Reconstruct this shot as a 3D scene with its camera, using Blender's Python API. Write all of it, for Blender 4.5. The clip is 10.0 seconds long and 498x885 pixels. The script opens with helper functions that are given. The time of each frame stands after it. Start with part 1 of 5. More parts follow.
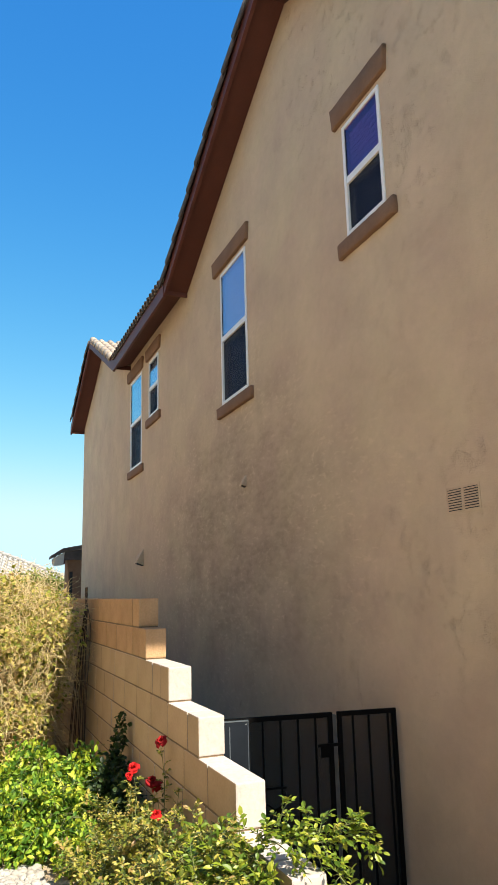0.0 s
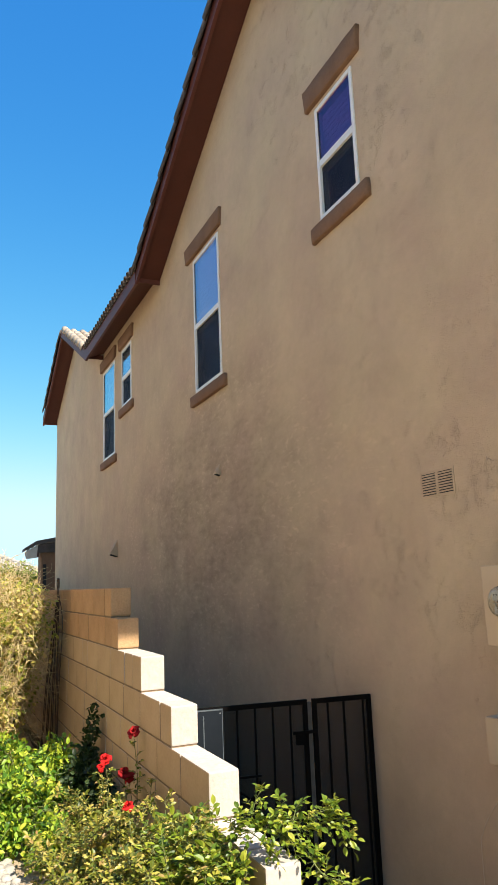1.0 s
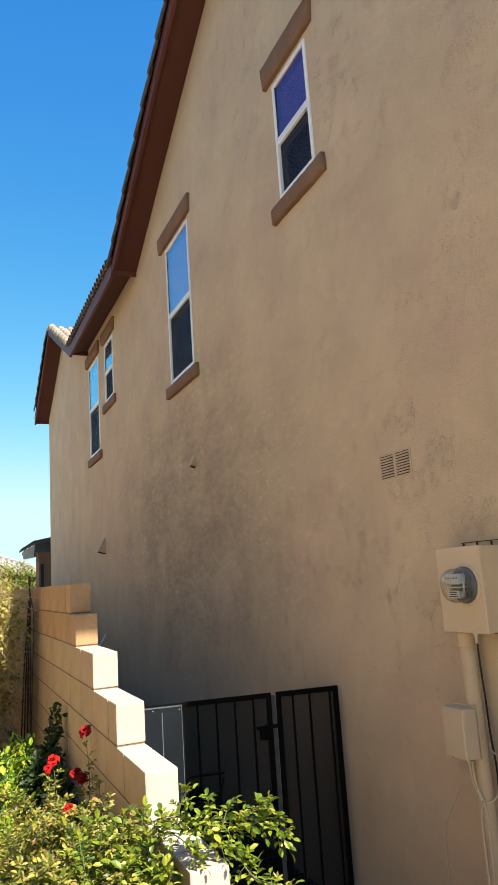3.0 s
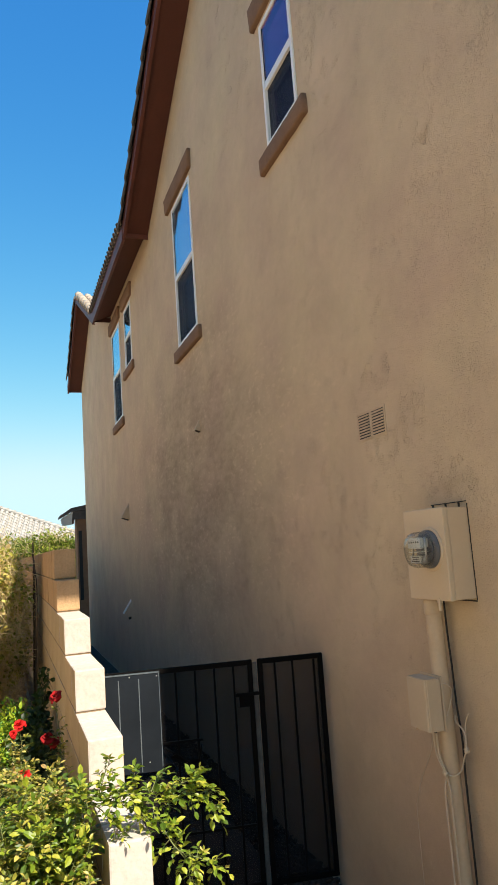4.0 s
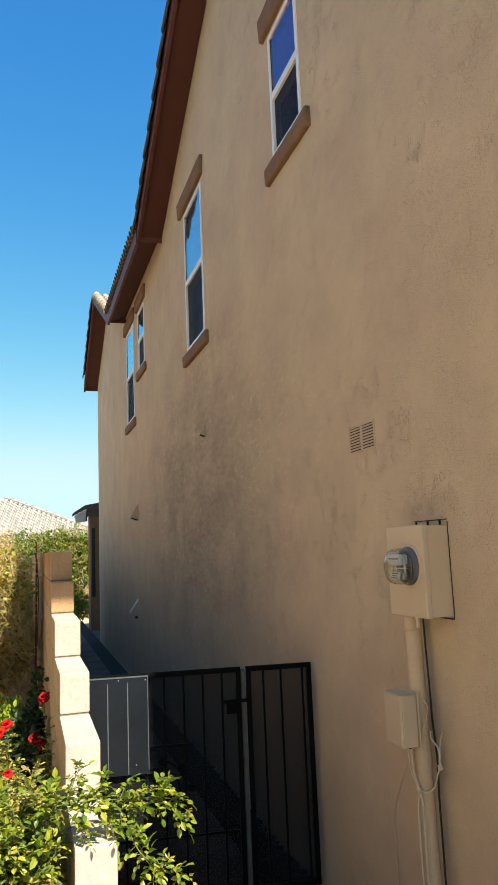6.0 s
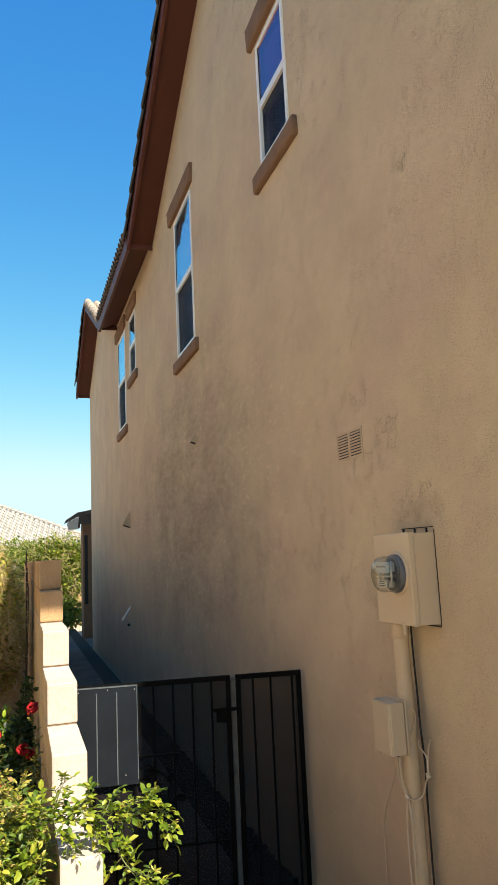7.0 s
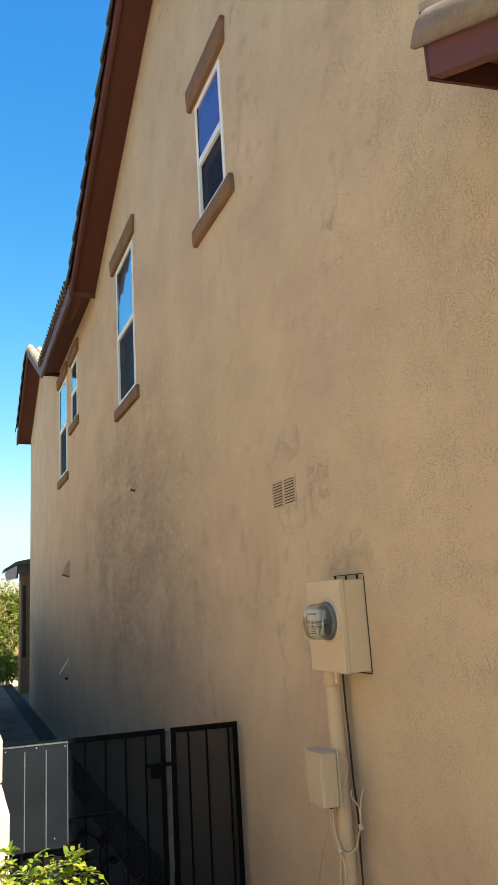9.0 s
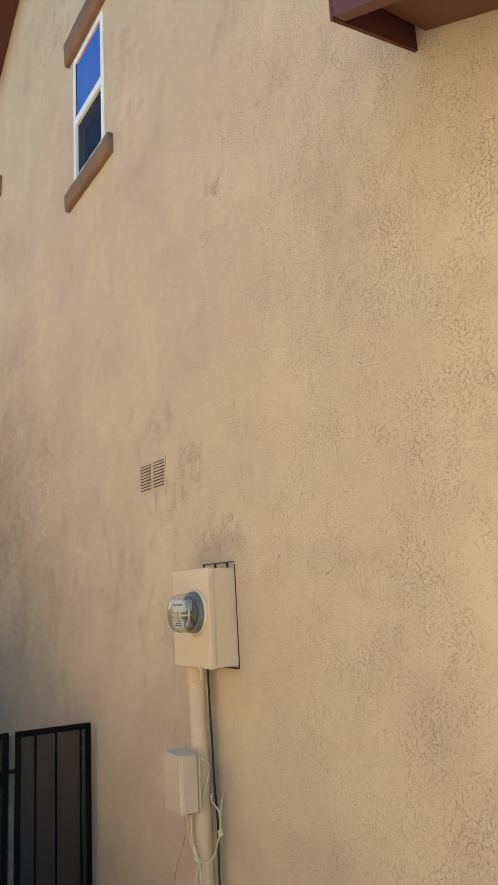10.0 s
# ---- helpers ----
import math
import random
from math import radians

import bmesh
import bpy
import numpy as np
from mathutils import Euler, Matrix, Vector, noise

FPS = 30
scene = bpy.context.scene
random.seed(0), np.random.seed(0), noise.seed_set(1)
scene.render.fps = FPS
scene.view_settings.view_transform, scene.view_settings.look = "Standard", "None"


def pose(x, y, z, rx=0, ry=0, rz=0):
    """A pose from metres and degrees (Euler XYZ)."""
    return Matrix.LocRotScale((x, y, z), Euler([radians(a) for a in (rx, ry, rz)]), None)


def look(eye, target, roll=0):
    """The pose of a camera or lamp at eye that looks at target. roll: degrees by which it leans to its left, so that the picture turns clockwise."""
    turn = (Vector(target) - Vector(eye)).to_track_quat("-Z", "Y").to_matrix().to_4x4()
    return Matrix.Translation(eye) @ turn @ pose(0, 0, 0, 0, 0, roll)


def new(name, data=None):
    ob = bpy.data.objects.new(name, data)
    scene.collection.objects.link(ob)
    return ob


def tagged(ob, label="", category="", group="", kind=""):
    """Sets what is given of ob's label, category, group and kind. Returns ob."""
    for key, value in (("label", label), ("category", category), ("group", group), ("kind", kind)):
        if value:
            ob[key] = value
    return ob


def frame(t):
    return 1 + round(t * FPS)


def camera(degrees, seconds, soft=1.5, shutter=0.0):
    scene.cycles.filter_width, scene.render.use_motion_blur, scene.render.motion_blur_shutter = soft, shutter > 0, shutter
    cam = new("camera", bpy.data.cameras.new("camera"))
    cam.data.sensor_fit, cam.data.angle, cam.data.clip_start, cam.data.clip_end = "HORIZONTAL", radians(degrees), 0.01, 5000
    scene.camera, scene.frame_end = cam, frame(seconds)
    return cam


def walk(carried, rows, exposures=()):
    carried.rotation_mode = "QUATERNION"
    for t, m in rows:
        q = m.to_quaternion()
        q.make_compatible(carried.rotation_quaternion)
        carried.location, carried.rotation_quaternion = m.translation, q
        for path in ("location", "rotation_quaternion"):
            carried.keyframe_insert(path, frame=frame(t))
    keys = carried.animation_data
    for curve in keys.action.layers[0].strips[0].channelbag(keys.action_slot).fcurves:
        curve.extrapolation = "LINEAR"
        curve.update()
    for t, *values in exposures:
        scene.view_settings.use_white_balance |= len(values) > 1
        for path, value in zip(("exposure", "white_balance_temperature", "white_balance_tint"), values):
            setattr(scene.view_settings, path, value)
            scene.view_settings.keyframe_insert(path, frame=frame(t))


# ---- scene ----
cam = camera(38.6, 10.0)
PATH = [
    (0, (0.207, 0.231, 1.49), (0.941, 2.046, 1.899), -1.5),
    (0.5, (0.229, 0.236, 1.474), (0.987, 2.045, 1.862), -2.0),
    (1, (0.252, 0.294, 1.465), (1.05, 2.087, 1.849), -2.2),
    (1.5, (0.311, 0.29, 1.467), (1.101, 2.089, 1.839), -2.3),
    (2, (0.385, 0.295, 1.451), (1.181, 2.091, 1.829), -2.8),
    (2.5, (0.449, 0.323, 1.438), (1.27, 2.105, 1.826), -3.4),
    (3.8, (1.015, 0.3, 1.392), (1.681, 2.161, 1.699), -4.3),
    (4, (1.101, 0.313, 1.388), (1.752, 2.182, 1.677), -4.0),
    (4.5, (1.187, 0.279, 1.42), (1.798, 2.165, 1.682), -2.8),
    (5, (1.208, 0.253, 1.421), (1.786, 2.15, 1.677), -2.1),
    (5.5, (1.225, 0.226, 1.425), (1.812, 2.118, 1.698), -2.2),
    (7, (1.269, 0.203, 1.442), (1.884, 2.081, 1.749), -2.7),
    (7.5, (1.29, 0.177, 1.438), (1.911, 2.052, 1.749), -3.1),
    (8, (1.302, 0.162, 1.437), (1.963, 2.018, 1.779), -3.1),
    (8.5, (1.309, 0.15, 1.446), (2.007, 1.981, 1.847), -3.3),
    (9, (1.318, 0.152, 1.442), (2.072, 1.954, 1.869), -3.5),
    (9.5, (1.385, 0.282, 1.405), (2.318, 2.001, 1.823), -3.7),
    (10, (1.426, 0.387, 1.41), (2.501, 2.025, 1.809), -3.2),
]
walk(cam, [(t, look(eye, target, roll)) for t, eye, target, roll in PATH],
     exposures=[(0.0, 1.64, 7030, 3), (2.5, 1.72, 7080, 3), (4.0, 1.57, 7250, 3), (5.5, 1.57, 7320, 3), (8.0, 1.80, 7450, 2), (8.5, 1.86, 7450, 1), (9.0, 1.90, 7400, 0), (9.5, 2.18, 7150, -1), (10.0, 2.34, 6950, -2)])


# ---- world, sun ----
SUN_AZ, SUN_EL = 19.2, 47.5          # degrees off -y towards +x, and above the horizon
to_sun = Vector((math.sin(radians(SUN_AZ)) * math.cos(radians(SUN_EL)), -math.cos(radians(SUN_AZ)) * math.cos(radians(SUN_EL)), math.sin(radians(SUN_EL))))
world = bpy.data.worlds.new("sky")
scene.world = world
world.use_nodes = True
wn = world.node_tree.nodes
sky = wn.new("ShaderNodeTexSky")
sky.sky_type, sky.sun_disc = "NISHITA", False
sky.sun_elevation, sky.sun_rotation = radians(SUN_EL), radians(180 - SUN_AZ)
sky.altitude, sky.air_density, sky.dust_density, sky.ozone_density = 900, 0.95, 0.0, 4.0
wn["Background"].inputs["Strength"].default_value = 0.12
split, join = wn.new("ShaderNodeSeparateColor"), wn.new("ShaderNodeCombineColor")
world.node_tree.links.new(sky.outputs[0], split.inputs[0])
for k, (power, scale, most) in enumerate(((1.80, 0.270, 1.90), (1.0, 0.665, 2.75), (0.50, 1.55, 3.5))):      # the clear desert blue, pale at the horizon
    bend, gain, top = wn.new("ShaderNodeMath"), wn.new("ShaderNodeMath"), wn.new("ShaderNodeMath")
    bend.operation, gain.operation, top.operation = "POWER", "MULTIPLY", "SMOOTH_MIN"
    bend.inputs[1].default_value, gain.inputs[1].default_value, top.inputs[1].default_value = power, scale, most
    top.inputs[2].default_value = 0.9 * most
    world.node_tree.links.new(split.outputs[k], bend.inputs[0])
    world.node_tree.links.new(bend.outputs[0], gain.inputs[0])
    world.node_tree.links.new(gain.outputs[0], top.inputs[0])
    world.node_tree.links.new(top.outputs[0], join.inputs[k])
world.node_tree.links.new(join.outputs[0], wn["Background"].inputs["Color"])
sun = new("sun", bpy.data.lights.new("sun", "SUN"))
sun.data.energy, sun.data.angle, sun.data.color = 3.3, radians(0.53), (1.0, 0.925, 0.84)
sun.matrix_world = look(to_sun * 30, (0, 0, 0))


# ---- materials ----
def material(name, colours, rough=0.8, metal=0.0, scale=8.0, fine=90.0, bump=0.2, depth=0.004, spread=(0.3, 0.7), piece=0.0, streak=0.0, spec=0.5, grit=0.12):
    """A surface with two colours mixed in broad patches, fine grain, fine relief, and optional difference from piece to piece."""
    m = bpy.data.materials.new(name)
    m.use_nodes = True
    n, l = m.node_tree.nodes, m.node_tree.links
    b = n["Principled BSDF"]
    b.inputs["Roughness"].default_value, b.inputs["Metallic"].default_value = rough, metal
    b.inputs["Specular IOR Level"].default_value = spec
    co = n.new("ShaderNodeTexCoord")
    broad, grain = n.new("ShaderNodeTexNoise"), n.new("ShaderNodeTexNoise")
    broad.inputs["Scale"].default_value, broad.inputs["Detail"].default_value = scale, 5
    grain.inputs["Scale"].default_value, grain.inputs["Detail"].default_value = fine, 4
    for t in (broad, grain):
        l.new(co.outputs["Object"], t.inputs["Vector"])
    ramp = n.new("ShaderNodeValToRGB")
    ramp.color_ramp.elements[0].position, ramp.color_ramp.elements[1].position = spread
    ramp.color_ramp.elements[0].color, ramp.color_ramp.elements[1].color = (*colours[0], 1), (*colours[1], 1)
    l.new(broad.outputs["Fac"], ramp.inputs["Fac"])
    out = ramp.outputs["Color"]
    hsv = n.new("ShaderNodeHueSaturation")
    mr = n.new("ShaderNodeMapRange")
    mr.inputs["From Min"].default_value, mr.inputs["From Max"].default_value = 0.3, 0.7
    mr.inputs["To Min"].default_value, mr.inputs["To Max"].default_value = 1 - grit, 1 + grit
    l.new(grain.outputs["Fac"], mr.inputs["Value"])
    value = mr.outputs["Result"]
    if piece:
        info, mp, mul = n.new("ShaderNodeObjectInfo"), n.new("ShaderNodeMapRange"), n.new("ShaderNodeMath")
        mp.inputs["To Min"].default_value, mp.inputs["To Max"].default_value = 1 - piece, 1 + piece
        l.new(info.outputs["Random"], mp.inputs["Value"])
        mul.operation = "MULTIPLY"
        l.new(value, mul.inputs[0])
        l.new(mp.outputs["Result"], mul.inputs[1])
        value = mul.outputs[0]
    if streak:
        mapping, st, sm, mul = n.new("ShaderNodeMapping"), n.new("ShaderNodeTexNoise"), n.new("ShaderNodeMapRange"), n.new("ShaderNodeMath")
        mapping.inputs["Scale"].default_value = (1.0, 1.7, 1.0)
        st.inputs["Scale"].default_value, st.inputs["Detail"].default_value = 1.6, 6
        l.new(co.outputs["Object"], mapping.inputs["Vector"])
        l.new(mapping.outputs["Vector"], st.inputs["Vector"])
        sm.inputs["From Min"].default_value, sm.inputs["From Max"].default_value = 0.42, 0.68
        sm.inputs["To Min"].default_value, sm.inputs["To Max"].default_value = 1.0, 1.0 - streak
        l.new(st.outputs["Fac"], sm.inputs["Value"])
        mul.operation = "MULTIPLY"
        l.new(value, mul.inputs[0])
        l.new(sm.outputs["Result"], mul.inputs[1])
        value = mul.outputs[0]
    l.new(out, hsv.inputs["Color"])
    l.new(value, hsv.inputs["Value"])
    l.new(hsv.outputs["Color"], b.inputs["Base Color"])
    if bump:
        bp = n.new("ShaderNodeBump")
        bp.inputs["Strength"].default_value, bp.inputs["Distance"].default_value = bump, depth
        l.new(grain.outputs["Fac"], bp.inputs["Height"])
        l.new(bp.outputs["Normal"], b.inputs["Normal"])
    return m


def stucco_material():
    """Lace-finish stucco: trowelled flats broken by clusters of small worm-like skips, mottled tone, old grime in one patch."""
    m = material("stucco", ((0.478, 0.370, 0.264), (0.553, 0.437, 0.298)), rough=0.92, scale=1.7, fine=130, bump=0, spec=0.2, grit=0.04)
    n, l = m.node_tree.nodes, m.node_tree.links
    b, co = n["Principled BSDF"], n["Texture Coordinate"]
    tone = n["Hue/Saturation/Value"]

    def noise_at(scale, detail, distort=0.0, rough=0.5, source=None):
        t = n.new("ShaderNodeTexNoise")
        t.inputs["Scale"].default_value, t.inputs["Detail"].default_value = scale, detail
        t.inputs["Distortion"].default_value, t.inputs["Roughness"].default_value = distort, rough
        l.new(source or co.outputs["Object"], t.inputs["Vector"])
        return t.outputs["Fac"]

    def spread(socket, lo, hi, a=0.0, b=1.0):
        r = n.new("ShaderNodeMapRange")
        r.inputs["From Min"].default_value, r.inputs["From Max"].default_value = lo, hi
        r.inputs["To Min"].default_value, r.inputs["To Max"].default_value = a, b
        l.new(socket, r.inputs["Value"])
        return r.outputs["Result"]

    def calc(op, p, q):
        r = n.new("ShaderNodeMath")
        r.operation = op
        for k, v in enumerate((p, q)):
            if isinstance(v, (int, float)):
                r.inputs[k].default_value = v
            else:
                l.new(v, r.inputs[k])
        return r.outputs[0]

    def near(centre, size):
        mp = n.new("ShaderNodeMapping")
        mp.inputs["Location"].default_value = [-c / k for c, k in zip(centre, size)]
        mp.inputs["Scale"].default_value = [1 / k for k in size]
        l.new(co.outputs["Object"], mp.inputs["Vector"])
        g = n.new("ShaderNodeTexGradient")
        g.gradient_type = "SPHERICAL"
        l.new(mp.outputs["Vector"], g.inputs["Vector"])
        return g.outputs["Fac"]

    # clusters of skips
    strokes = n.new("ShaderNodeMapping")
    strokes.inputs["Scale"].default_value = (1, 0.9, 1)
    l.new(co.outputs["Object"], strokes.inputs["Vector"])
    where = calc("MULTIPLY", spread(noise_at(6.5, 5, 0.0, 0.66, strokes.outputs["Vector"]), 0.51, 0.66), spread(noise_at(0.9, 3), 0.37, 0.60, 0.30, 1))
    for centre, size in (((3.0, 3.05, 1.62), (0.5, 0.34, 0.17)), ((3.0, 3.55, 1.86), (0.5, 0.34, 0.13)), ((3.0, 3.6, 2.25), (0.5, 0.22, 0.16)), ((3.0, 3.3, 1.98), (0.5, 0.20, 0.20))):
        where = calc("MAXIMUM", where, calc("MULTIPLY", spread(near(centre, size), 0.05, 0.5, 0.0, 0.75), spread(noise_at(11, 4), 0.42, 0.56)))
    worms = spread(noise_at(112, 2.4, 0.9), 0.53, 0.70)
    along = n.new("ShaderNodeSeparateXYZ")
    l.new(co.outputs["Object"], along.inputs[0])
    coarse = spread(along.outputs["Y"], 1.5, 9.0, 1.0, 0.6)          # laid on rougher towards the front
    front = calc("MULTIPLY", spread(noise_at(5.0, 5, 0.2, 0.64), 0.42, 0.64), spread(along.outputs["Y"], 2.0, 4.0, 1.0, 0.0))
    dips = calc("MULTIPLY", calc("MULTIPLY", worms, coarse), calc("ADD", calc("MAXIMUM", where, calc("MULTIPLY", front, 0.72)), spread(along.outputs["Y"], 2.0, 4.5, 0.20, 0.08)))
    lumps = calc("MULTIPLY", spread(noise_at(62, 3, 0.6), 0.54, 0.70), where)
    b1, b2, b3 = n.new("ShaderNodeBump"), n.new("ShaderNodeBump"), n.new("ShaderNodeBump")
    b1.invert = True
    b1.inputs["Strength"].default_value, b1.inputs["Distance"].default_value = 1.0, 0.0044
    b2.inputs["Strength"].default_value, b2.inputs["Distance"].default_value = 0.5, 0.0022
    b3.inputs["Strength"].default_value, b3.inputs["Distance"].default_value = 1.0, 0.0040
    l.new(dips, b1.inputs["Height"])
    l.new(noise_at(190, 4), b2.inputs["Height"])
    l.new(lumps, b3.inputs["Height"])
    l.new(b1.outputs["Normal"], b2.inputs["Normal"])
    l.new(b2.outputs["Normal"], b3.inputs["Normal"])
    l.new(b3.outputs["Normal"], b.inputs["Normal"])

    # mottling, runs of rain, a patch of grime between the windows and the ground, and one over the meter
    runs, trowel, broad_float = n.new("ShaderNodeMapping"), n.new("ShaderNodeMapping"), n.new("ShaderNodeMapping")
    runs.inputs["Scale"].default_value, trowel.inputs["Scale"].default_value = (1, 1, 0.28), (1, 0.7, 0.85)
    broad_float.inputs["Scale"].default_value = (1, 0.40, 1)
    l.new(co.outputs["Object"], broad_float.inputs["Vector"])
    l.new(co.outputs["Object"], runs.inputs["Vector"])
    l.new(co.outputs["Object"], trowel.inputs["Vector"])
    mottle = calc("MULTIPLY", spread(noise_at(2.6, 7, 0.3, 0.70, trowel.outputs["Vector"]), 0.35, 0.68, 1.05, 0.940), spread(noise_at(13, 5, 0.3, 0.66, trowel.outputs["Vector"]), 0.36, 0.66, 1.03, 0.97))
    # relief shading in the colour: skips darkened, raised lumps lightened
    skip_shade = calc("SUBTRACT", 1.0, calc("MULTIPLY", dips, 0.05))
    flecks = calc("MULTIPLY", spread(noise_at(24, 3, 0.4, 0.6, broad_float.outputs["Vector"]), 0.55, 0.66), spread(noise_at(1.9, 4), 0.36, 0.55))
    flecks = calc("MULTIPLY", flecks, spread(near((3.0, 8.2, 2.2), (4.0, 4.6, 2.4)), 0.0, 0.45, 0.02, 0.20))
    crest_light_and_flecks = calc("ADD", calc("ADD", 1.0, calc("MULTIPLY", lumps, 0.13)), flecks)
    mottle = calc("MULTIPLY", calc("MULTIPLY", mottle, skip_shade), crest_light_and_flecks)
    rain = spread(noise_at(5.5, 5, 0.0, 0.6, runs.outputs["Vector"]), 0.48, 0.72, 1.0, 0.975)
    speckle = spread(noise_at(15, 5, 0.3, 0.68, broad_float.outputs["Vector"]), 0.43, 0.60)

    def patch(centre, size, strength):
        broken = calc("MULTIPLY", spread(near(centre, size), 0.0, 0.6), spread(noise_at(2.4, 6, 0.3, 0.66, broad_float.outputs["Vector"]), 0.28, 0.58))
        amount = calc("MULTIPLY", broken, calc("ADD", calc("MULTIPLY", speckle, 0.42), 0.58))
        return calc("SUBTRACT", 1.0, calc("MULTIPLY", amount, strength))

    value = calc("MULTIPLY", calc("MULTIPLY", mottle, rain), calc("MULTIPLY", patch((3.0, 7.8, 2.1), (4.0, 3.5, 2.0), 0.33), patch((3.0, 3.06, 1.58), (0.5, 0.28, 0.12), 0.20)))
    old = tone.inputs["Value"].links[0].from_socket
    l.new(calc("MULTIPLY", old, value), tone.inputs["Value"])
    # pinkish and yellowish patches
    l.new(spread(noise_at(1.1, 4, 0.5), 0.34, 0.66, 0.490, 0.503), tone.inputs["Hue"])
    return m


def leaf_material(name, colours, through_light=0.35, rough=0.5):
    """Leaves that differ one by one and let some light through."""
    m = bpy.data.materials.new(name)
    m.use_nodes = True
    n, l = m.node_tree.nodes, m.node_tree.links
    b, out = n["Principled BSDF"], n["Material Output"]
    geo, ramp = n.new("ShaderNodeNewGeometry"), n.new("ShaderNodeValToRGB")
    el = ramp.color_ramp.elements
    while len(el) < len(colours):
        el.new(0.5)
    for i, c in enumerate(colours):
        el[i].position, el[i].color = i / (len(colours) - 1), (*c, 1)
    l.new(geo.outputs["Random Per Island"], ramp.inputs["Fac"])
    b.inputs["Roughness"].default_value = rough
    l.new(ramp.outputs["Color"], b.inputs["Base Color"])
    tr, mix = n.new("ShaderNodeBsdfTranslucent"), n.new("ShaderNodeMixShader")
    l.new(ramp.outputs["Color"], tr.inputs["Color"])
    mix.inputs["Fac"].default_value = through_light
    l.new(b.outputs[0], mix.inputs[1])
    l.new(tr.outputs[0], mix.inputs[2])
    l.new(mix.outputs[0], out.inputs["Surface"])
    return m


def gloss_share(m, base):
    """How much a bare glass face reflects: little when seen square on, all of it at a grazing slant, the same from both sides."""
    n, l = m.node_tree.nodes, m.node_tree.links
    slant, steep, share = n.new("ShaderNodeLayerWeight"), n.new("ShaderNodeMath"), n.new("ShaderNodeMath")
    slant.inputs["Blend"].default_value = 0.5
    steep.operation, share.operation = "POWER", "MULTIPLY_ADD"
    steep.inputs[1].default_value, share.inputs[1].default_value, share.inputs[2].default_value = 5.0, 1.0 - base, base
    l.new(slant.outputs["Facing"], steep.inputs[0])
    l.new(steep.outputs[0], share.inputs[0])
    return share.outputs[0]


def glass_material(name, tint, see_through, steep, slant, rough=0.015):
    """Coated double glazing: several faces reflect, violet when seen steeply and sky-coloured at a slant."""
    m = bpy.data.materials.new(name)
    m.use_nodes = True
    n, l = m.node_tree.nodes, m.node_tree.links
    n.remove(n["Principled BSDF"])
    clear, gloss, mix = n.new("ShaderNodeBsdfTransparent"), n.new("ShaderNodeBsdfGlossy"), n.new("ShaderNodeMixShader")
    clear.inputs["Color"].default_value = (*[c * see_through for c in tint], 1)
    gloss.inputs["Roughness"].default_value = rough
    passed, faces, share = n.new("ShaderNodeMath"), n.new("ShaderNodeMath"), n.new("ShaderNodeMath")
    passed.operation, faces.operation, share.operation = "SUBTRACT", "POWER", "SUBTRACT"
    passed.inputs[0].default_value, faces.inputs[1].default_value, share.inputs[0].default_value = 1.0, 2.0, 1.0
    l.new(gloss_share(m, 0.04), passed.inputs[1])
    l.new(passed.outputs[0], faces.inputs[0])
    l.new(faces.outputs[0], share.inputs[1])
    ramp = n.new("ShaderNodeValToRGB")
    el = ramp.color_ramp.elements
    el[0].position, el[0].color = 0.25, (*steep, 1)
    el[1].position, el[1].color = 0.56, (*slant, 1)
    l.new(share.outputs[0], ramp.inputs["Fac"])
    l.new(ramp.outputs["Color"], gloss.inputs["Color"])
    l.new(share.outputs[0], mix.inputs["Fac"])
    l.new(clear.outputs[0], mix.inputs[1])
    l.new(gloss.outputs[0], mix.inputs[2])
    l.new(mix.outputs[0], n["Material Output"].inputs["Surface"])
    return m


def mesh_cloth_material(name, colour, open_share, spec=0.1):
    """Woven or perforated screen: a share of it is open."""
    m = material(name, (colour, [c * 1.3 for c in colour]), rough=0.7, scale=3, fine=300, bump=0.1, spec=spec)
    n, l = m.node_tree.nodes, m.node_tree.links
    clear, mix = n.new("ShaderNodeBsdfTransparent"), n.new("ShaderNodeMixShader")
    mix.inputs["Fac"].default_value = open_share
    l.new(n["Principled BSDF"].outputs[0], mix.inputs[1])
    l.new(clear.outputs[0], mix.inputs[2])
    l.new(mix.outputs[0], n["Material Output"].inputs["Surface"])
    return m


def dome_material(name):
    """Thin clear blown glass."""
    m = bpy.data.materials.new(name)
    m.use_nodes = True
    n, l = m.node_tree.nodes, m.node_tree.links
    n.remove(n["Principled BSDF"])
    clear, gloss, mix = n.new("ShaderNodeBsdfTransparent"), n.new("ShaderNodeBsdfGlossy"), n.new("ShaderNodeMixShader")
    clear.inputs["Color"].default_value = (0.95, 0.96, 0.95, 1)
    gloss.inputs["Roughness"].default_value = 0.03
    l.new(gloss_share(m, 0.03), mix.inputs["Fac"])
    l.new(clear.outputs[0], mix.inputs[1])
    l.new(gloss.outputs[0], mix.inputs[2])
    l.new(mix.outputs[0], n["Material Output"].inputs["Surface"])
    return m


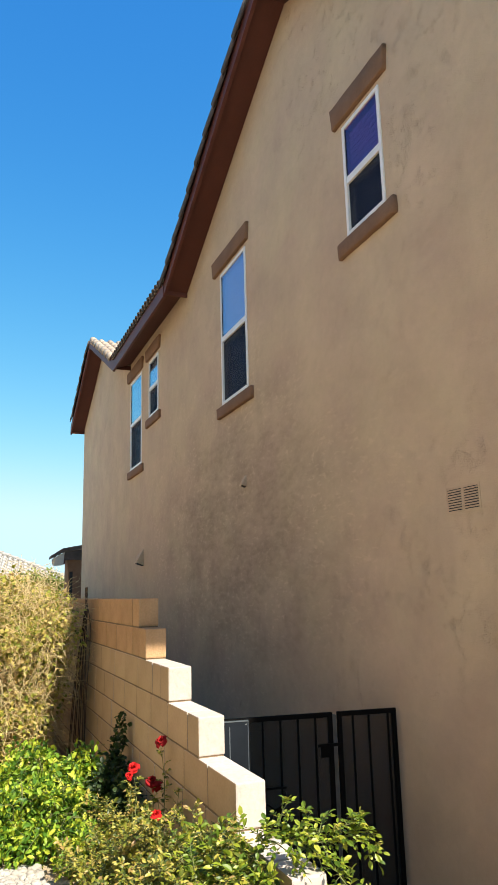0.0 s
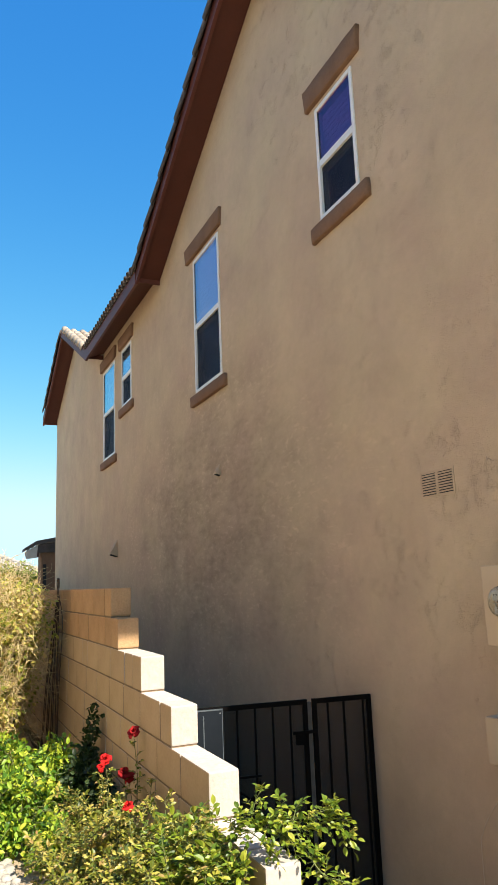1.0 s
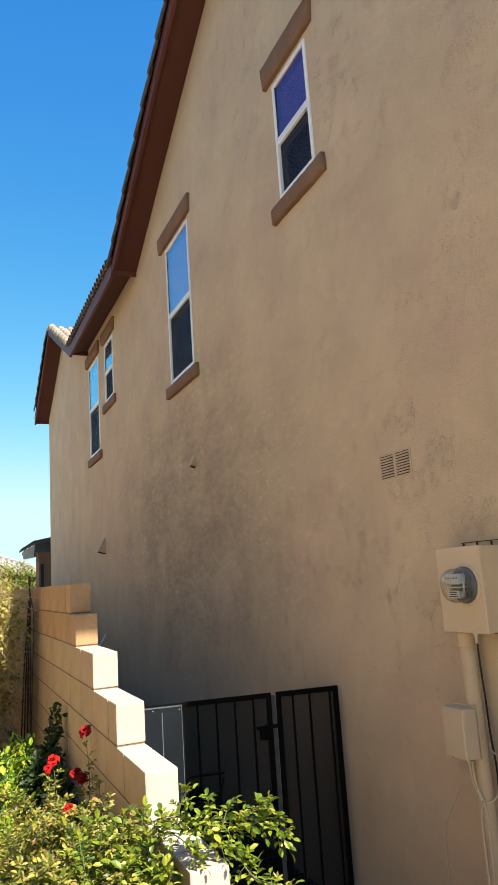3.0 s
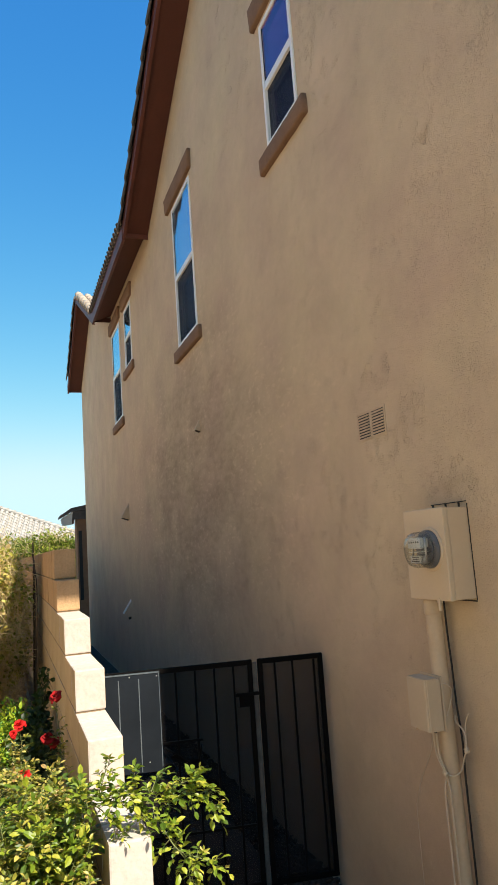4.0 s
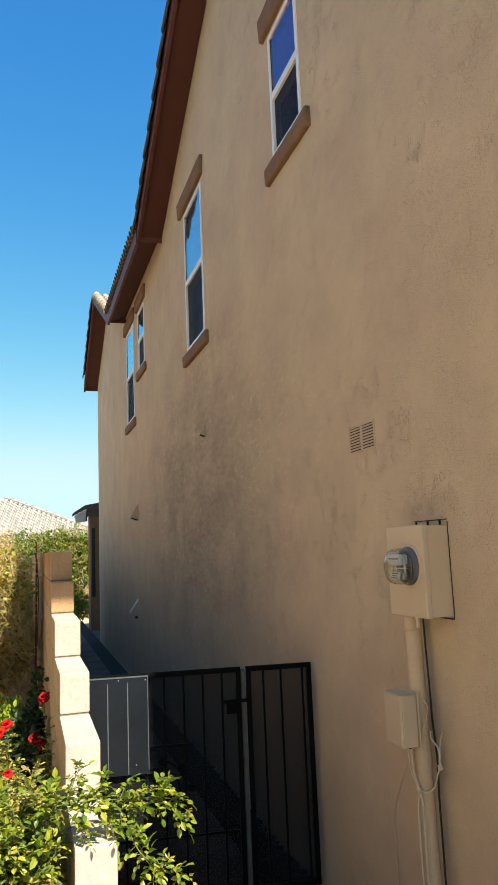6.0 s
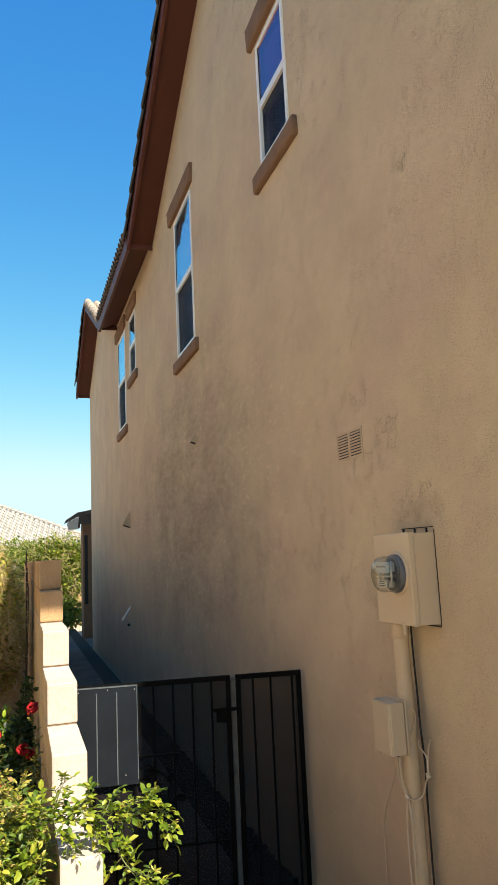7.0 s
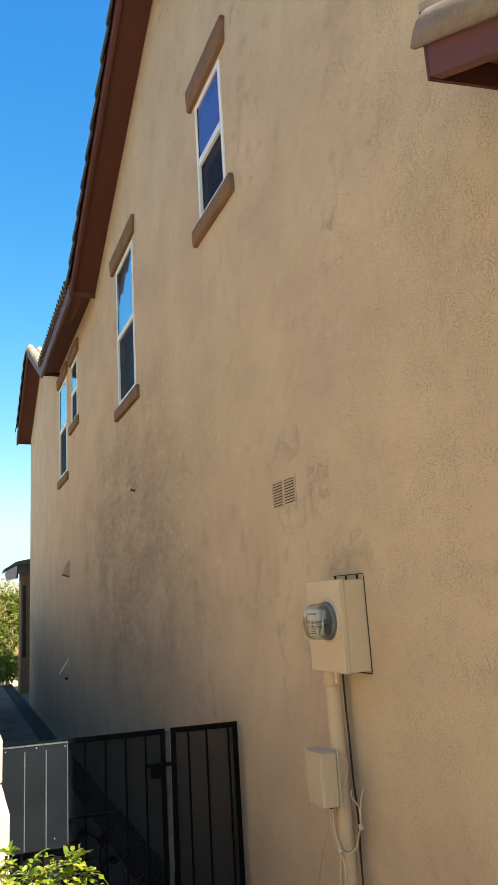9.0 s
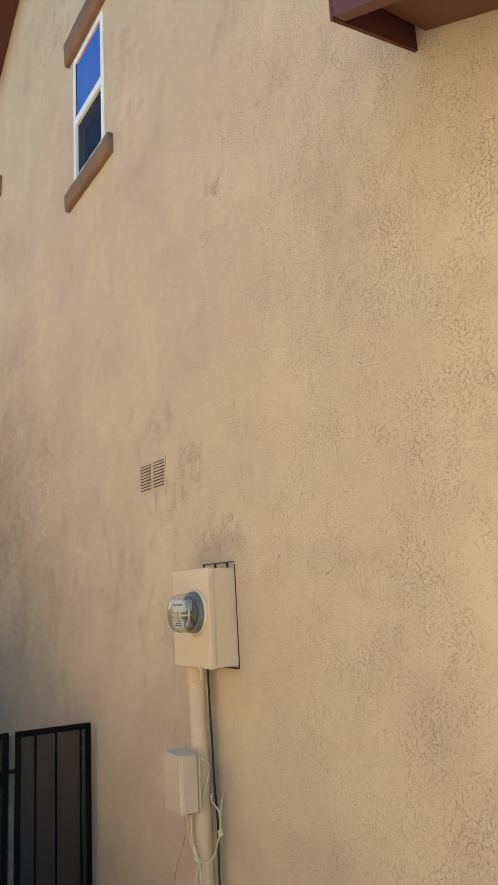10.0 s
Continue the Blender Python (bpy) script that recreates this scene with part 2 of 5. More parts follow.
STUCCO = stucco_material()
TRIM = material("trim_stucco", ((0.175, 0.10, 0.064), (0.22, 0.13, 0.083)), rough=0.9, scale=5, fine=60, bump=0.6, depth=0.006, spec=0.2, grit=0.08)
# the brown soffit again, brightened for light bounced off the wall
BOUNCE_LIT_SOFFIT = material("bounce_lit_soffit", ((0.105, 0.036, 0.017), (0.13, 0.046, 0.022)), rough=0.7, scale=3, fine=40, bump=0.15, depth=0.002, grit=0.06)
BOARD = material("brown_painted_board", ((0.095, 0.030, 0.022), (0.12, 0.038, 0.028)), rough=0.52, spec=0.32, scale=3, fine=60, bump=0.15, depth=0.002, grit=0.05)
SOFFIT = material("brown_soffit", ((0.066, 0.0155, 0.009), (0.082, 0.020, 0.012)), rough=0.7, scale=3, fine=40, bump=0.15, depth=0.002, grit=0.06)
TILE = material("clay_coloured_concrete_tile", ((0.30, 0.23, 0.17), (0.41, 0.33, 0.26)), rough=0.85, scale=6, fine=70, bump=0.4, depth=0.004, piece=0.16)
# roof tile darkened for the shaded faces seen from below
SHADED_TILE = material("shaded_tile", ((0.055, 0.046, 0.044), (0.09, 0.074, 0.070)), rough=0.85, scale=7, fine=80, bump=0.4, depth=0.004, piece=0.12)
RAKE_TILE = material("brown_rake_tile", ((0.155, 0.118, 0.096), (0.225, 0.178, 0.146)), rough=0.85, scale=7, fine=80, bump=0.4, depth=0.004, piece=0.12)
VINYL = material("white_vinyl", ((0.74, 0.73, 0.70), (0.80, 0.79, 0.77)), rough=0.35, scale=3, fine=60, bump=0.03, grit=0.02)
GLASS = glass_material("window_glass", (0.92, 0.94, 1.0), 0.82, (0.85, 0.72, 0.95), (0.60, 0.88, 1.0))
VIOLET_GLASS = glass_material("violet_coated_glass", (0.84, 0.68, 1.0), 0.66, (0.90, 0.48, 0.62), (0.90, 0.72, 0.82))
DOME = dome_material("meter_glass")
SCREEN = mesh_cloth_material("insect_screen", (0.017, 0.021, 0.040), 0.40, 0.12)
BLIND = material("white_blind", ((0.80, 0.80, 0.80), (0.85, 0.85, 0.84)), rough=0.6, scale=4, fine=50, bump=0.05)
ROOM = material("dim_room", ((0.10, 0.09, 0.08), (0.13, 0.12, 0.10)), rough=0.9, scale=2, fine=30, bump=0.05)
CAP = material("cream_block_face", ((0.45, 0.395, 0.36), (0.50, 0.445, 0.41)), rough=0.9, scale=9, fine=45, bump=0.5, depth=0.004, piece=0.05, spec=0.2, grit=0.09)
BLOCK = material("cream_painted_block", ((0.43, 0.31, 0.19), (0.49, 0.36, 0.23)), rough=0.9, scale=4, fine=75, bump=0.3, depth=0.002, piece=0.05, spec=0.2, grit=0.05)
ORANGE_BLOCK = material("orange_tan_block", ((0.40, 0.242, 0.128), (0.48, 0.305, 0.172)), rough=0.92, scale=6, fine=75, bump=0.6, depth=0.004, piece=0.08, spec=0.2, grit=0.08)
MORTAR = material("mortar", ((0.17, 0.12, 0.08), (0.25, 0.185, 0.125)), rough=0.95, scale=8, fine=120, bump=0.4, depth=0.004, spec=0.1)
BLACK_STEEL = material("black_painted_steel", ((0.0025, 0.002, 0.002), (0.004, 0.0035, 0.0035)), rough=0.65, spec=0.08, scale=6, fine=120, bump=0.1, depth=0.001)
GATE_SCREEN = mesh_cloth_material("dark_perforated_steel", (0.016, 0.0145, 0.0155), 0.44, 0.05)
ACRYLIC = material("blue_grey_plastic_sheet", ((0.010, 0.013, 0.018), (0.015, 0.019, 0.026)), rough=0.36, scale=4, fine=30, bump=0.06, depth=0.002, grit=0.05, spec=0.14)
# pale colour standing for sky reflections and edge highlights
SKY_GLINT = material("sky_glint", ((0.07, 0.09, 0.11), (0.11, 0.13, 0.15)), rough=0.5, scale=9, fine=60, bump=0.05, depth=0.001)
ENAMEL = material("beige_enamelled_steel", ((0.55, 0.43, 0.295), (0.57, 0.45, 0.31)), rough=0.5, scale=4, fine=60, bump=0.05, depth=0.001, grit=0.015)
PLASTIC = material("beige_plastic", ((0.49, 0.39, 0.275), (0.52, 0.415, 0.295)), rough=0.45, scale=5, fine=60, bump=0.04, depth=0.001, grit=0.015)
PIPE = material("painted_conduit", ((0.48, 0.36, 0.24), (0.55, 0.43, 0.30)), rough=0.6, scale=6, fine=50, bump=0.1, depth=0.001, grit=0.04)
STEEL = material("galvanised_steel", ((0.45, 0.45, 0.44), (0.58, 0.58, 0.57)), rough=0.35, metal=0.8, scale=12, fine=90, bump=0.05, depth=0.001)
POST = material("weathered_post", ((0.07, 0.065, 0.06), (0.12, 0.11, 0.10)), rough=0.7, scale=14, fine=90, bump=0.2, depth=0.001)
DARK = material("dark_rubber", ((0.010, 0.009, 0.009), (0.018, 0.016, 0.015)), rough=0.7, scale=9, fine=90, bump=0.1, depth=0.001)
METER_GREY = material("meter_grey", ((0.075, 0.08, 0.09), (0.12, 0.125, 0.135)), rough=0.4, scale=9, fine=90, bump=0.03, depth=0.001, grit=0.03)
DIAL = material("dial_plate", ((0.44, 0.43, 0.40), (0.52, 0.51, 0.48)), rough=0.5, scale=9, fine=90, bump=0.02, depth=0.001, grit=0.02)
CABLE = material("beige_cable", ((0.52, 0.43, 0.31), (0.60, 0.50, 0.38)), rough=0.55, scale=9, fine=90, bump=0.02, depth=0.001, grit=0.03)
RUST = material("rusty_iron", ((0.045, 0.028, 0.020), (0.09, 0.05, 0.032)), rough=0.85, scale=12, fine=150, bump=0.3, depth=0.001)
CONCRETE = material("concrete", ((0.54, 0.50, 0.44), (0.62, 0.575, 0.51)), rough=0.9, scale=2.0, fine=60, bump=0.3, depth=0.004, streak=0.12, spec=0.2)
# concrete darkened and warmed to carry the deep shade of the side yard
SHADED_CONCRETE = material("shaded_concrete", ((0.16, 0.118, 0.098), (0.22, 0.170, 0.145)), rough=0.95, scale=2.2, fine=60, bump=0.3, depth=0.004, streak=0.15, spec=0.05)
EARTH = material("tan_gravel_ground", ((0.48, 0.395, 0.30), (0.60, 0.51, 0.40)), rough=0.95, scale=1.2, fine=45, bump=0.8, depth=0.02, spec=0.1)
SOIL = material("planting_soil", ((0.30, 0.22, 0.15), (0.42, 0.33, 0.23)), rough=0.95, scale=5, fine=40, bump=0.8, depth=0.02, spec=0.1)
PEBBLE = material("grey_gravel", ((0.030, 0.024, 0.020), (0.085, 0.070, 0.058)), rough=0.9, scale=25, fine=90, bump=0.3, depth=0.003, spec=0.2)
WHITE_ROCK = material("white_rock", ((0.30, 0.27, 0.24), (0.46, 0.43, 0.39)), rough=0.85, scale=16, fine=90, bump=0.4, depth=0.004, spec=0.2)
FAR_WALL = material("pale_stucco", ((0.62, 0.53, 0.42), (0.70, 0.60, 0.48)), rough=0.9, scale=1, fine=20, bump=0.2, spec=0.2)
SIDE_WALL = material("tan_stucco", ((0.60, 0.47, 0.34), (0.66, 0.525, 0.39)), rough=0.9, scale=1, fine=20, bump=0.2, spec=0.2)
BARK = material("twig_bark", ((0.16, 0.11, 0.065), (0.26, 0.19, 0.12)), rough=0.9, scale=20, fine=120, bump=0.4, depth=0.002, spec=0.2)
DRY_TWIG = material("dry_twig", ((0.44, 0.32, 0.16), (0.62, 0.49, 0.28)), rough=0.85, scale=15, fine=120, bump=0.2, depth=0.002, spec=0.2)
GREEN_STEM = material("green_stem", ((0.10, 0.12, 0.035), (0.16, 0.17, 0.06)), rough=0.7, scale=15, fine=120, bump=0.1, depth=0.001)
ROSE_LEAF = leaf_material("rose_leaf", ((0.038, 0.058, 0.010), (0.086, 0.115, 0.015), (0.152, 0.175, 0.022), (0.225, 0.235, 0.030), (0.325, 0.295, 0.046), (0.46, 0.38, 0.095), (0.30, 0.19, 0.07)), 0.24, 0.46)
SPRAY_LEAF = leaf_material("young_rose_leaf", ((0.05, 0.095, 0.010), (0.10, 0.165, 0.014), (0.17, 0.235, 0.018), (0.26, 0.305, 0.026), (0.42, 0.40, 0.06)), 0.28, 0.45)
GREEN_LEAF = leaf_material("bright_green_leaf", ((0.03, 0.08, 0.010), (0.065, 0.16, 0.014), (0.145, 0.27, 0.024), (0.27, 0.40, 0.034), (0.39, 0.47, 0.042), (0.52, 0.52, 0.06)))
DRY_LEAF = leaf_material("yellowing_leaf", ((0.14, 0.18, 0.022), (0.30, 0.31, 0.045), (0.48, 0.42, 0.085), (0.58, 0.45, 0.15), (0.50, 0.36, 0.16)))
TREE_LEAF = leaf_material("tree_leaf", ((0.09, 0.14, 0.02), (0.20, 0.26, 0.035), (0.36, 0.40, 0.06)))
# leaf green darkened to stand for the shade this plant grows in
SHADE_LEAF = leaf_material("shaded_leaf", ((0.015, 0.03, 0.010), (0.03, 0.055, 0.014), (0.05, 0.085, 0.02)))
PETAL = leaf_material("red_petal", ((0.45, 0.003, 0.005), (0.60, 0.006, 0.008)), 0.2, 0.9)
DARK_PETAL = leaf_material("dark_red_petal", ((0.22, 0.002, 0.005), (0.34, 0.004, 0.008)), 0.2, 0.9)


# ---- shape helpers ----
def part(name, bm, mat, parent=None, label="", smooth=False):
    """Links a bmesh as one mesh object, under parent if given."""
    me = bpy.data.meshes.new(name)
    bm.normal_update()
    bm.to_mesh(me)
    bm.free()
    me.materials.append(mat)
    if smooth:
        me.polygons.foreach_set("use_smooth", [True] * len(me.polygons))
    ob = new(name, me)
    ob.parent = parent
    if label:
        ob["label"] = label
    return ob


def raw_part(name, verts, faces, mat, parent=None, label="", smooth=False):
    """Links vertices and faces as one mesh object."""
    me = bpy.data.meshes.new(name)
    me.from_pydata(verts, [], faces)
    me.update()
    me.materials.append(mat)
    if smooth:
        me.polygons.foreach_set("use_smooth", [True] * len(me.polygons))
    ob = new(name, me)
    ob.parent = parent
    if label:
        ob["label"] = label
    return ob


def piece(name, me, m, parent):
    """One more object on a shared mesh."""
    ob = new(name, me)
    ob.parent = parent
    ob.matrix_basis = m
    return ob


def thing(name, label, category, group="", kind="", at=(0, 0, 0)):
    ob = new(name)
    ob.empty_display_size = 0.1
    ob.location = at
    return tagged(ob, label, category, group, kind)


def add_box(bm, lo, hi, bevel=0.0, m=None):
    """A box from corner to corner, with its edges eased, put into bm."""
    c = [(a + b) / 2 for a, b in zip(lo, hi)]
    s = [abs(b - a) for a, b in zip(lo, hi)]
    got = bmesh.ops.create_cube(bm, size=1.0, matrix=Matrix.Translation(c) @ Matrix.Diagonal((*s, 1)))
    if bevel:
        edges = list({e for v in got["verts"] for e in v.link_edges})
        made = bmesh.ops.bevel(bm, geom=edges, offset=bevel, segments=2, profile=0.6, affect="EDGES")
        verts = list({v for f in made["faces"] for v in f.verts} | {v for v in got["verts"] if v.is_valid})
    else:
        verts = got["verts"]
    if m is not None:
        bmesh.ops.transform(bm, matrix=m, verts=verts)
    return verts


def box(lo, hi, bevel=0.0, m=None):
    bm = bmesh.new()
    add_box(bm, lo, hi, bevel, m)
    return bm


def prism(outline, axis, a, b):
    """A solid with a flat outline, pushed along an axis from a to b. The outline holds the other two coordinates in order."""
    bm = bmesh.new()
    def at(p, d):
        q = list(p)
        q.insert("xyz".index(axis), d)
        return q
    va, vb = [bm.verts.new(at(p, a)) for p in outline], [bm.verts.new(at(p, b)) for p in outline]
    bm.faces.new(va)
    bm.faces.new(vb[::-1])
    for i in range(len(va)):
        j = (i + 1) % len(va)
        bm.faces.new((va[j], va[i], vb[i], vb[j]))
    bmesh.ops.recalc_face_normals(bm, faces=bm.faces)
    return bm


def tube_data(paths, sides=6):
    """Vertices and faces of round tubes along polylines: each path is a list of points and a list of radii."""
    verts, faces = [], []
    for pts, radii in paths:
        base = len(verts)
        pts = [Vector(p) for p in pts]
        up = Vector((0.3, 0.2, 0.93))
        for i, p in enumerate(pts):
            d = (pts[min(i + 1, len(pts) - 1)] - pts[max(i - 1, 0)]).normalized()
            u = d.cross(up)
            u = u.normalized() if u.length > 1e-3 else d.orthogonal().normalized()
            w = d.cross(u)
            r = radii[i] if isinstance(radii, (list, tuple)) else radii
            for k in range(sides):
                a = 2 * math.pi * k / sides
                verts.append(p + (u * math.cos(a) + w * math.sin(a)) * r)
        for i in range(len(pts) - 1):
            for k in range(sides):
                q, s = base + i * sides, (k + 1) % sides
                faces.append((q + k, q + s, q + sides + s, q + sides + k))
        faces.append(tuple(range(base + sides - 1, base - 1, -1)))
        faces.append(tuple(range(base + (len(pts) - 1) * sides, base + len(pts) * sides)))
    return verts, faces


def tubes(name, paths, mat, parent=None, label="", sides=6):
    v, f = tube_data(paths, sides)
    return raw_part(name, v, f, mat, parent, label, smooth=True)


def arc(points, steps=8):
    """A smooth line through the points (Catmull-Rom)."""
    p = [Vector(q) for q in points]
    p = [2 * p[0] - p[1], *p, 2 * p[-1] - p[-2]]
    out = []
    for i in range(1, len(p) - 2):
        for k in range(steps):
            t = k / steps
            out.append(0.5 * (2 * p[i] + (p[i + 1] - p[i - 1]) * t + (2 * p[i - 1] - 5 * p[i] + 4 * p[i + 1] - p[i + 2]) * t * t + (3 * p[i] - p[i - 1] - 3 * p[i + 1] + p[i + 2]) * t ** 3))
    return out + [p[-2]]


def lathe(profile, centre, axis, sides=32):
    """A turned shape: profile of (distance along the axis, radius)."""
    bm = bmesh.new()
    ax = Vector(axis).normalized()
    u = ax.orthogonal().normalized()
    w = ax.cross(u)
    rings = []
    for d, r in profile:
        c = Vector(centre) + ax * d
        rings.append([bm.verts.new(c)] if r == 0 else [bm.verts.new(c + (u * math.cos(2 * math.pi * k / sides) + w * math.sin(2 * math.pi * k / sides)) * r) for k in range(sides)])
    for a, b in zip(rings, rings[1:]):
        for k in range(sides):
            j = (k + 1) % sides
            if len(a) == 1 and len(b) > 1:
                bm.faces.new((a[0], b[k], b[j]))
            elif len(b) == 1 and len(a) > 1:
                bm.faces.new((a[k], a[j], b[0]))
            elif len(a) > 1:
                bm.faces.new((a[k], a[j], b[j], b[k]))
    bmesh.ops.recalc_face_normals(bm, faces=bm.faces)
    return bm


def leaf_data(places):
    """Pointed leaves folded along the midrib: each place is (foot, direction, face normal, length, width)."""
    verts, faces = [], []
    for foot, d, nrm, ln, wd in places:
        side = d.cross(nrm)
        side = side.normalized() if side.length > 1e-4 else d.orthogonal().normalized()
        up = side.cross(d).normalized()
        b = len(verts)
        verts += [foot, foot + d * ln * 0.30 + side * wd * 0.47 + up * wd * 0.16, foot + d * ln * 0.70 + side * wd * 0.44 + up * wd * 0.10, foot + d * ln - up * ln * 0.12,
                  foot + d * ln * 0.70 - side * wd * 0.44 + up * wd * 0.10, foot + d * ln * 0.30 - side * wd * 0.47 + up * wd * 0.16, foot + d * ln * 0.5]
        faces += [(b, b + 1, b + 6), (b + 1, b + 2, b + 6), (b + 2, b + 3, b + 6), (b + 3, b + 4, b + 6), (b + 4, b + 5, b + 6), (b + 5, b, b + 6)]
    return verts, faces


def unit(rng):
    v = Vector((rng.gauss(0, 1), rng.gauss(0, 1), rng.gauss(0, 1)))
    return v.normalized() if v.length > 1e-6 else Vector((0, 0, 1))


# ---- ground ----
WX = 3.0                             # outer face of the house's long wall
G = -0.66                            # level of the paved ground


def ground_sheet():
    """One sheet to the horizon, finer near the house."""
    ys = [-3000, -400, -60, -15, -8, *[-4 + 0.5 * i for i in range(50)], 30, 60, 200, 900, 3000]
    xs = [-3000, -400, -60, -20, *[-8 + 0.5 * i for i in range(40)], 20, 60, 400, 3000]
    verts = []
    for y in ys:
        for x in xs:
            z = G - 0.03
            if -10 < x < 2 and -4 < y < 24:
                z += 0.02 * noise.noise((x * 0.8, y * 0.8, 0))
            if y > 24:
                z -= 0.04 * min(y - 24, 30)
            verts.append((x, y, z))
    n = len(xs)
    faces = [(j * n + i, j * n + i + 1, (j + 1) * n + i + 1, (j + 1) * n + i) for j in range(len(ys) - 1) for i in range(n - 1)]
    return tagged(raw_part("ground", verts, faces, EARTH, smooth=True), "pale tan gravelly ground round the house", "ground", kind="structure")


ground_sheet()


def planter_bed():
    """The raised bed held by the block wall."""
    xs, ys = [-3.0 + 0.11 * i for i in range(40)], [0.9 + 0.25 * i for i in range(72)]
    verts = []
    for y in ys:
        for x in xs:
            z = -0.14 + 0.035 * noise.noise((x * 1.7, y * 1.7, 1.0)) + 0.015 * noise.noise((x * 7, y * 7, 3.0))
            fall = min((x + 3.0) / 0.8, (y - 0.9) / 0.8, 1)
            verts.append((x, y, G - 0.05 + (z - G + 0.05) * (fall * fall * (3 - 2 * fall))))
    n = len(xs)
    faces = [(j * n + i, j * n + i + 1, (j + 1) * n + i + 1, (j + 1) * n + i) for j in range(len(ys) - 1) for i in range(n - 1)]
    return tagged(raw_part("planting_bed", verts, faces, SOIL, smooth=True), "raised bed of dry tan soil behind the block wall", "ground", kind="structure")


planter_bed()


def paving():
    rng = random.Random(11)
    y = -3.0
    path = thing("pavement", "plain concrete side path along the house, darkened for its shade", "path", kind="structure")
    while y < 23.9:
        step = 1.5
        part("concrete_slab", box((1.57, y + 0.006, G - 0.10), (2.68, y + step - 0.006, G + 0.004 * rng.random()), 0.008), SHADED_CONCRETE, path)
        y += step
    part("concrete_slab", box((2.98, 18.62, G - 0.10), (4.4, 20.78, G - 0.006), 0.004), SHADED_CONCRETE, path)
    return path


paving()
# unseen pale concrete, added to bounce sunlight onto the house wall
bounce_apron = part("driveway", box((-6.0, -9.0, G - 0.12), (1.40, 0.4, G - 0.005), 0.01), CONCRETE)
tagged(bounce_apron, "light grey concrete apron out of view, added to bounce light", "driveway", kind="structure")


def stones(name, label, mat, lo, hi, count, size, seed, drop=0.3):
    """Loose stones strewn over an area, as one mesh."""
    rng = random.Random(seed)
    verts, faces = [], []
    t = (1 + 5 ** 0.5) / 2
    ico = [(-1, t, 0), (1, t, 0), (-1, -t, 0), (1, -t, 0), (0, -1, t), (0, 1, t), (0, -1, -t), (0, 1, -t), (t, 0, -1), (t, 0, 1), (-t, 0, -1), (-t, 0, 1)]
    tri = [(0, 11, 5), (0, 5, 1), (0, 1, 7), (0, 7, 10), (0, 10, 11), (1, 5, 9), (5, 11, 4), (11, 10, 2), (10, 7, 6), (7, 1, 8), (3, 9, 4), (3, 4, 2), (3, 2, 6), (3, 6, 8), (3, 8, 9), (4, 9, 5), (2, 4, 11), (6, 2, 10), (8, 6, 7), (9, 8, 1)]
    for _ in range(count):
        s = size * rng.uniform(0.55, 1.3)
        e = Euler([rng.uniform(0, 6.28) for _ in range(3)]).to_matrix()
        c = Vector((rng.uniform(lo[0], hi[0]), rng.uniform(lo[1], hi[1]), lo[2] + s * drop * rng.random()))
        sq = Vector((rng.uniform(0.7, 1.2), rng.uniform(0.7, 1.2), rng.uniform(0.5, 0.9)))
        b = len(verts)
        for v in ico:
            p = Vector(v) * (s * 0.26 * rng.uniform(0.85, 1.15))
            p = e @ p
            verts.append(c + Vector((p.x * sq.x, p.y * sq.y, p.z * sq.z)))
        faces += [(b + i, b + j, b + k) for i, j, k in tri]
    return tagged(raw_part(name, verts, faces, mat, smooth=True), label, "gravel", kind="stuff")


stones("gravel_strip", "grey gravel strip along the foot of the house", PEBBLE, (2.685, 2.9, G - 0.01), (2.98, 13.0, G), 5200, 0.035, 4)
stones("white_rocks", "white landscape rocks at the front of the bed", WHITE_ROCK, (0.2, 4.3, -0.135), (0.74, 5.12, -0.08), 1900, 0.06, 5, 0.5)
part("gravel_base", box((2.682, -1.0, G - 0.10), (2.975, 24.0, G - 0.008)), PEBBLE)["label"] = "grey gravel strip along the foot of the house"
tagged(bpy.data.objects["gravel_base"], category="gravel", kind="structure")


# ---- house ----
house = thing("house", "two-storey tan stucco house with brown eaves and tile roof", "house", at=(WX, 9.0, G))
HOUSE_INV = Matrix.Translation((-WX, -9.0, -G))


def to_house(ob):
    ob.matrix_parent_inverse = HOUSE_INV
    return ob


WINDOWS = [  # y from, y to, sill, head, meeting rail, header y from, y to
    (4.287, 4.857, 4.290, 5.287, 4.772, 4.145, 5.0),
    (7.095, 7.93, 3.655, 5.31, 4.457, 6.98, 8.165),
    (10.94, 11.56, 4.355, 5.33, 4.835, 10.80, 11.72),
    (12.08, 12.96, 3.69, 5.345, 4.525, 11.97, 13.17),
]


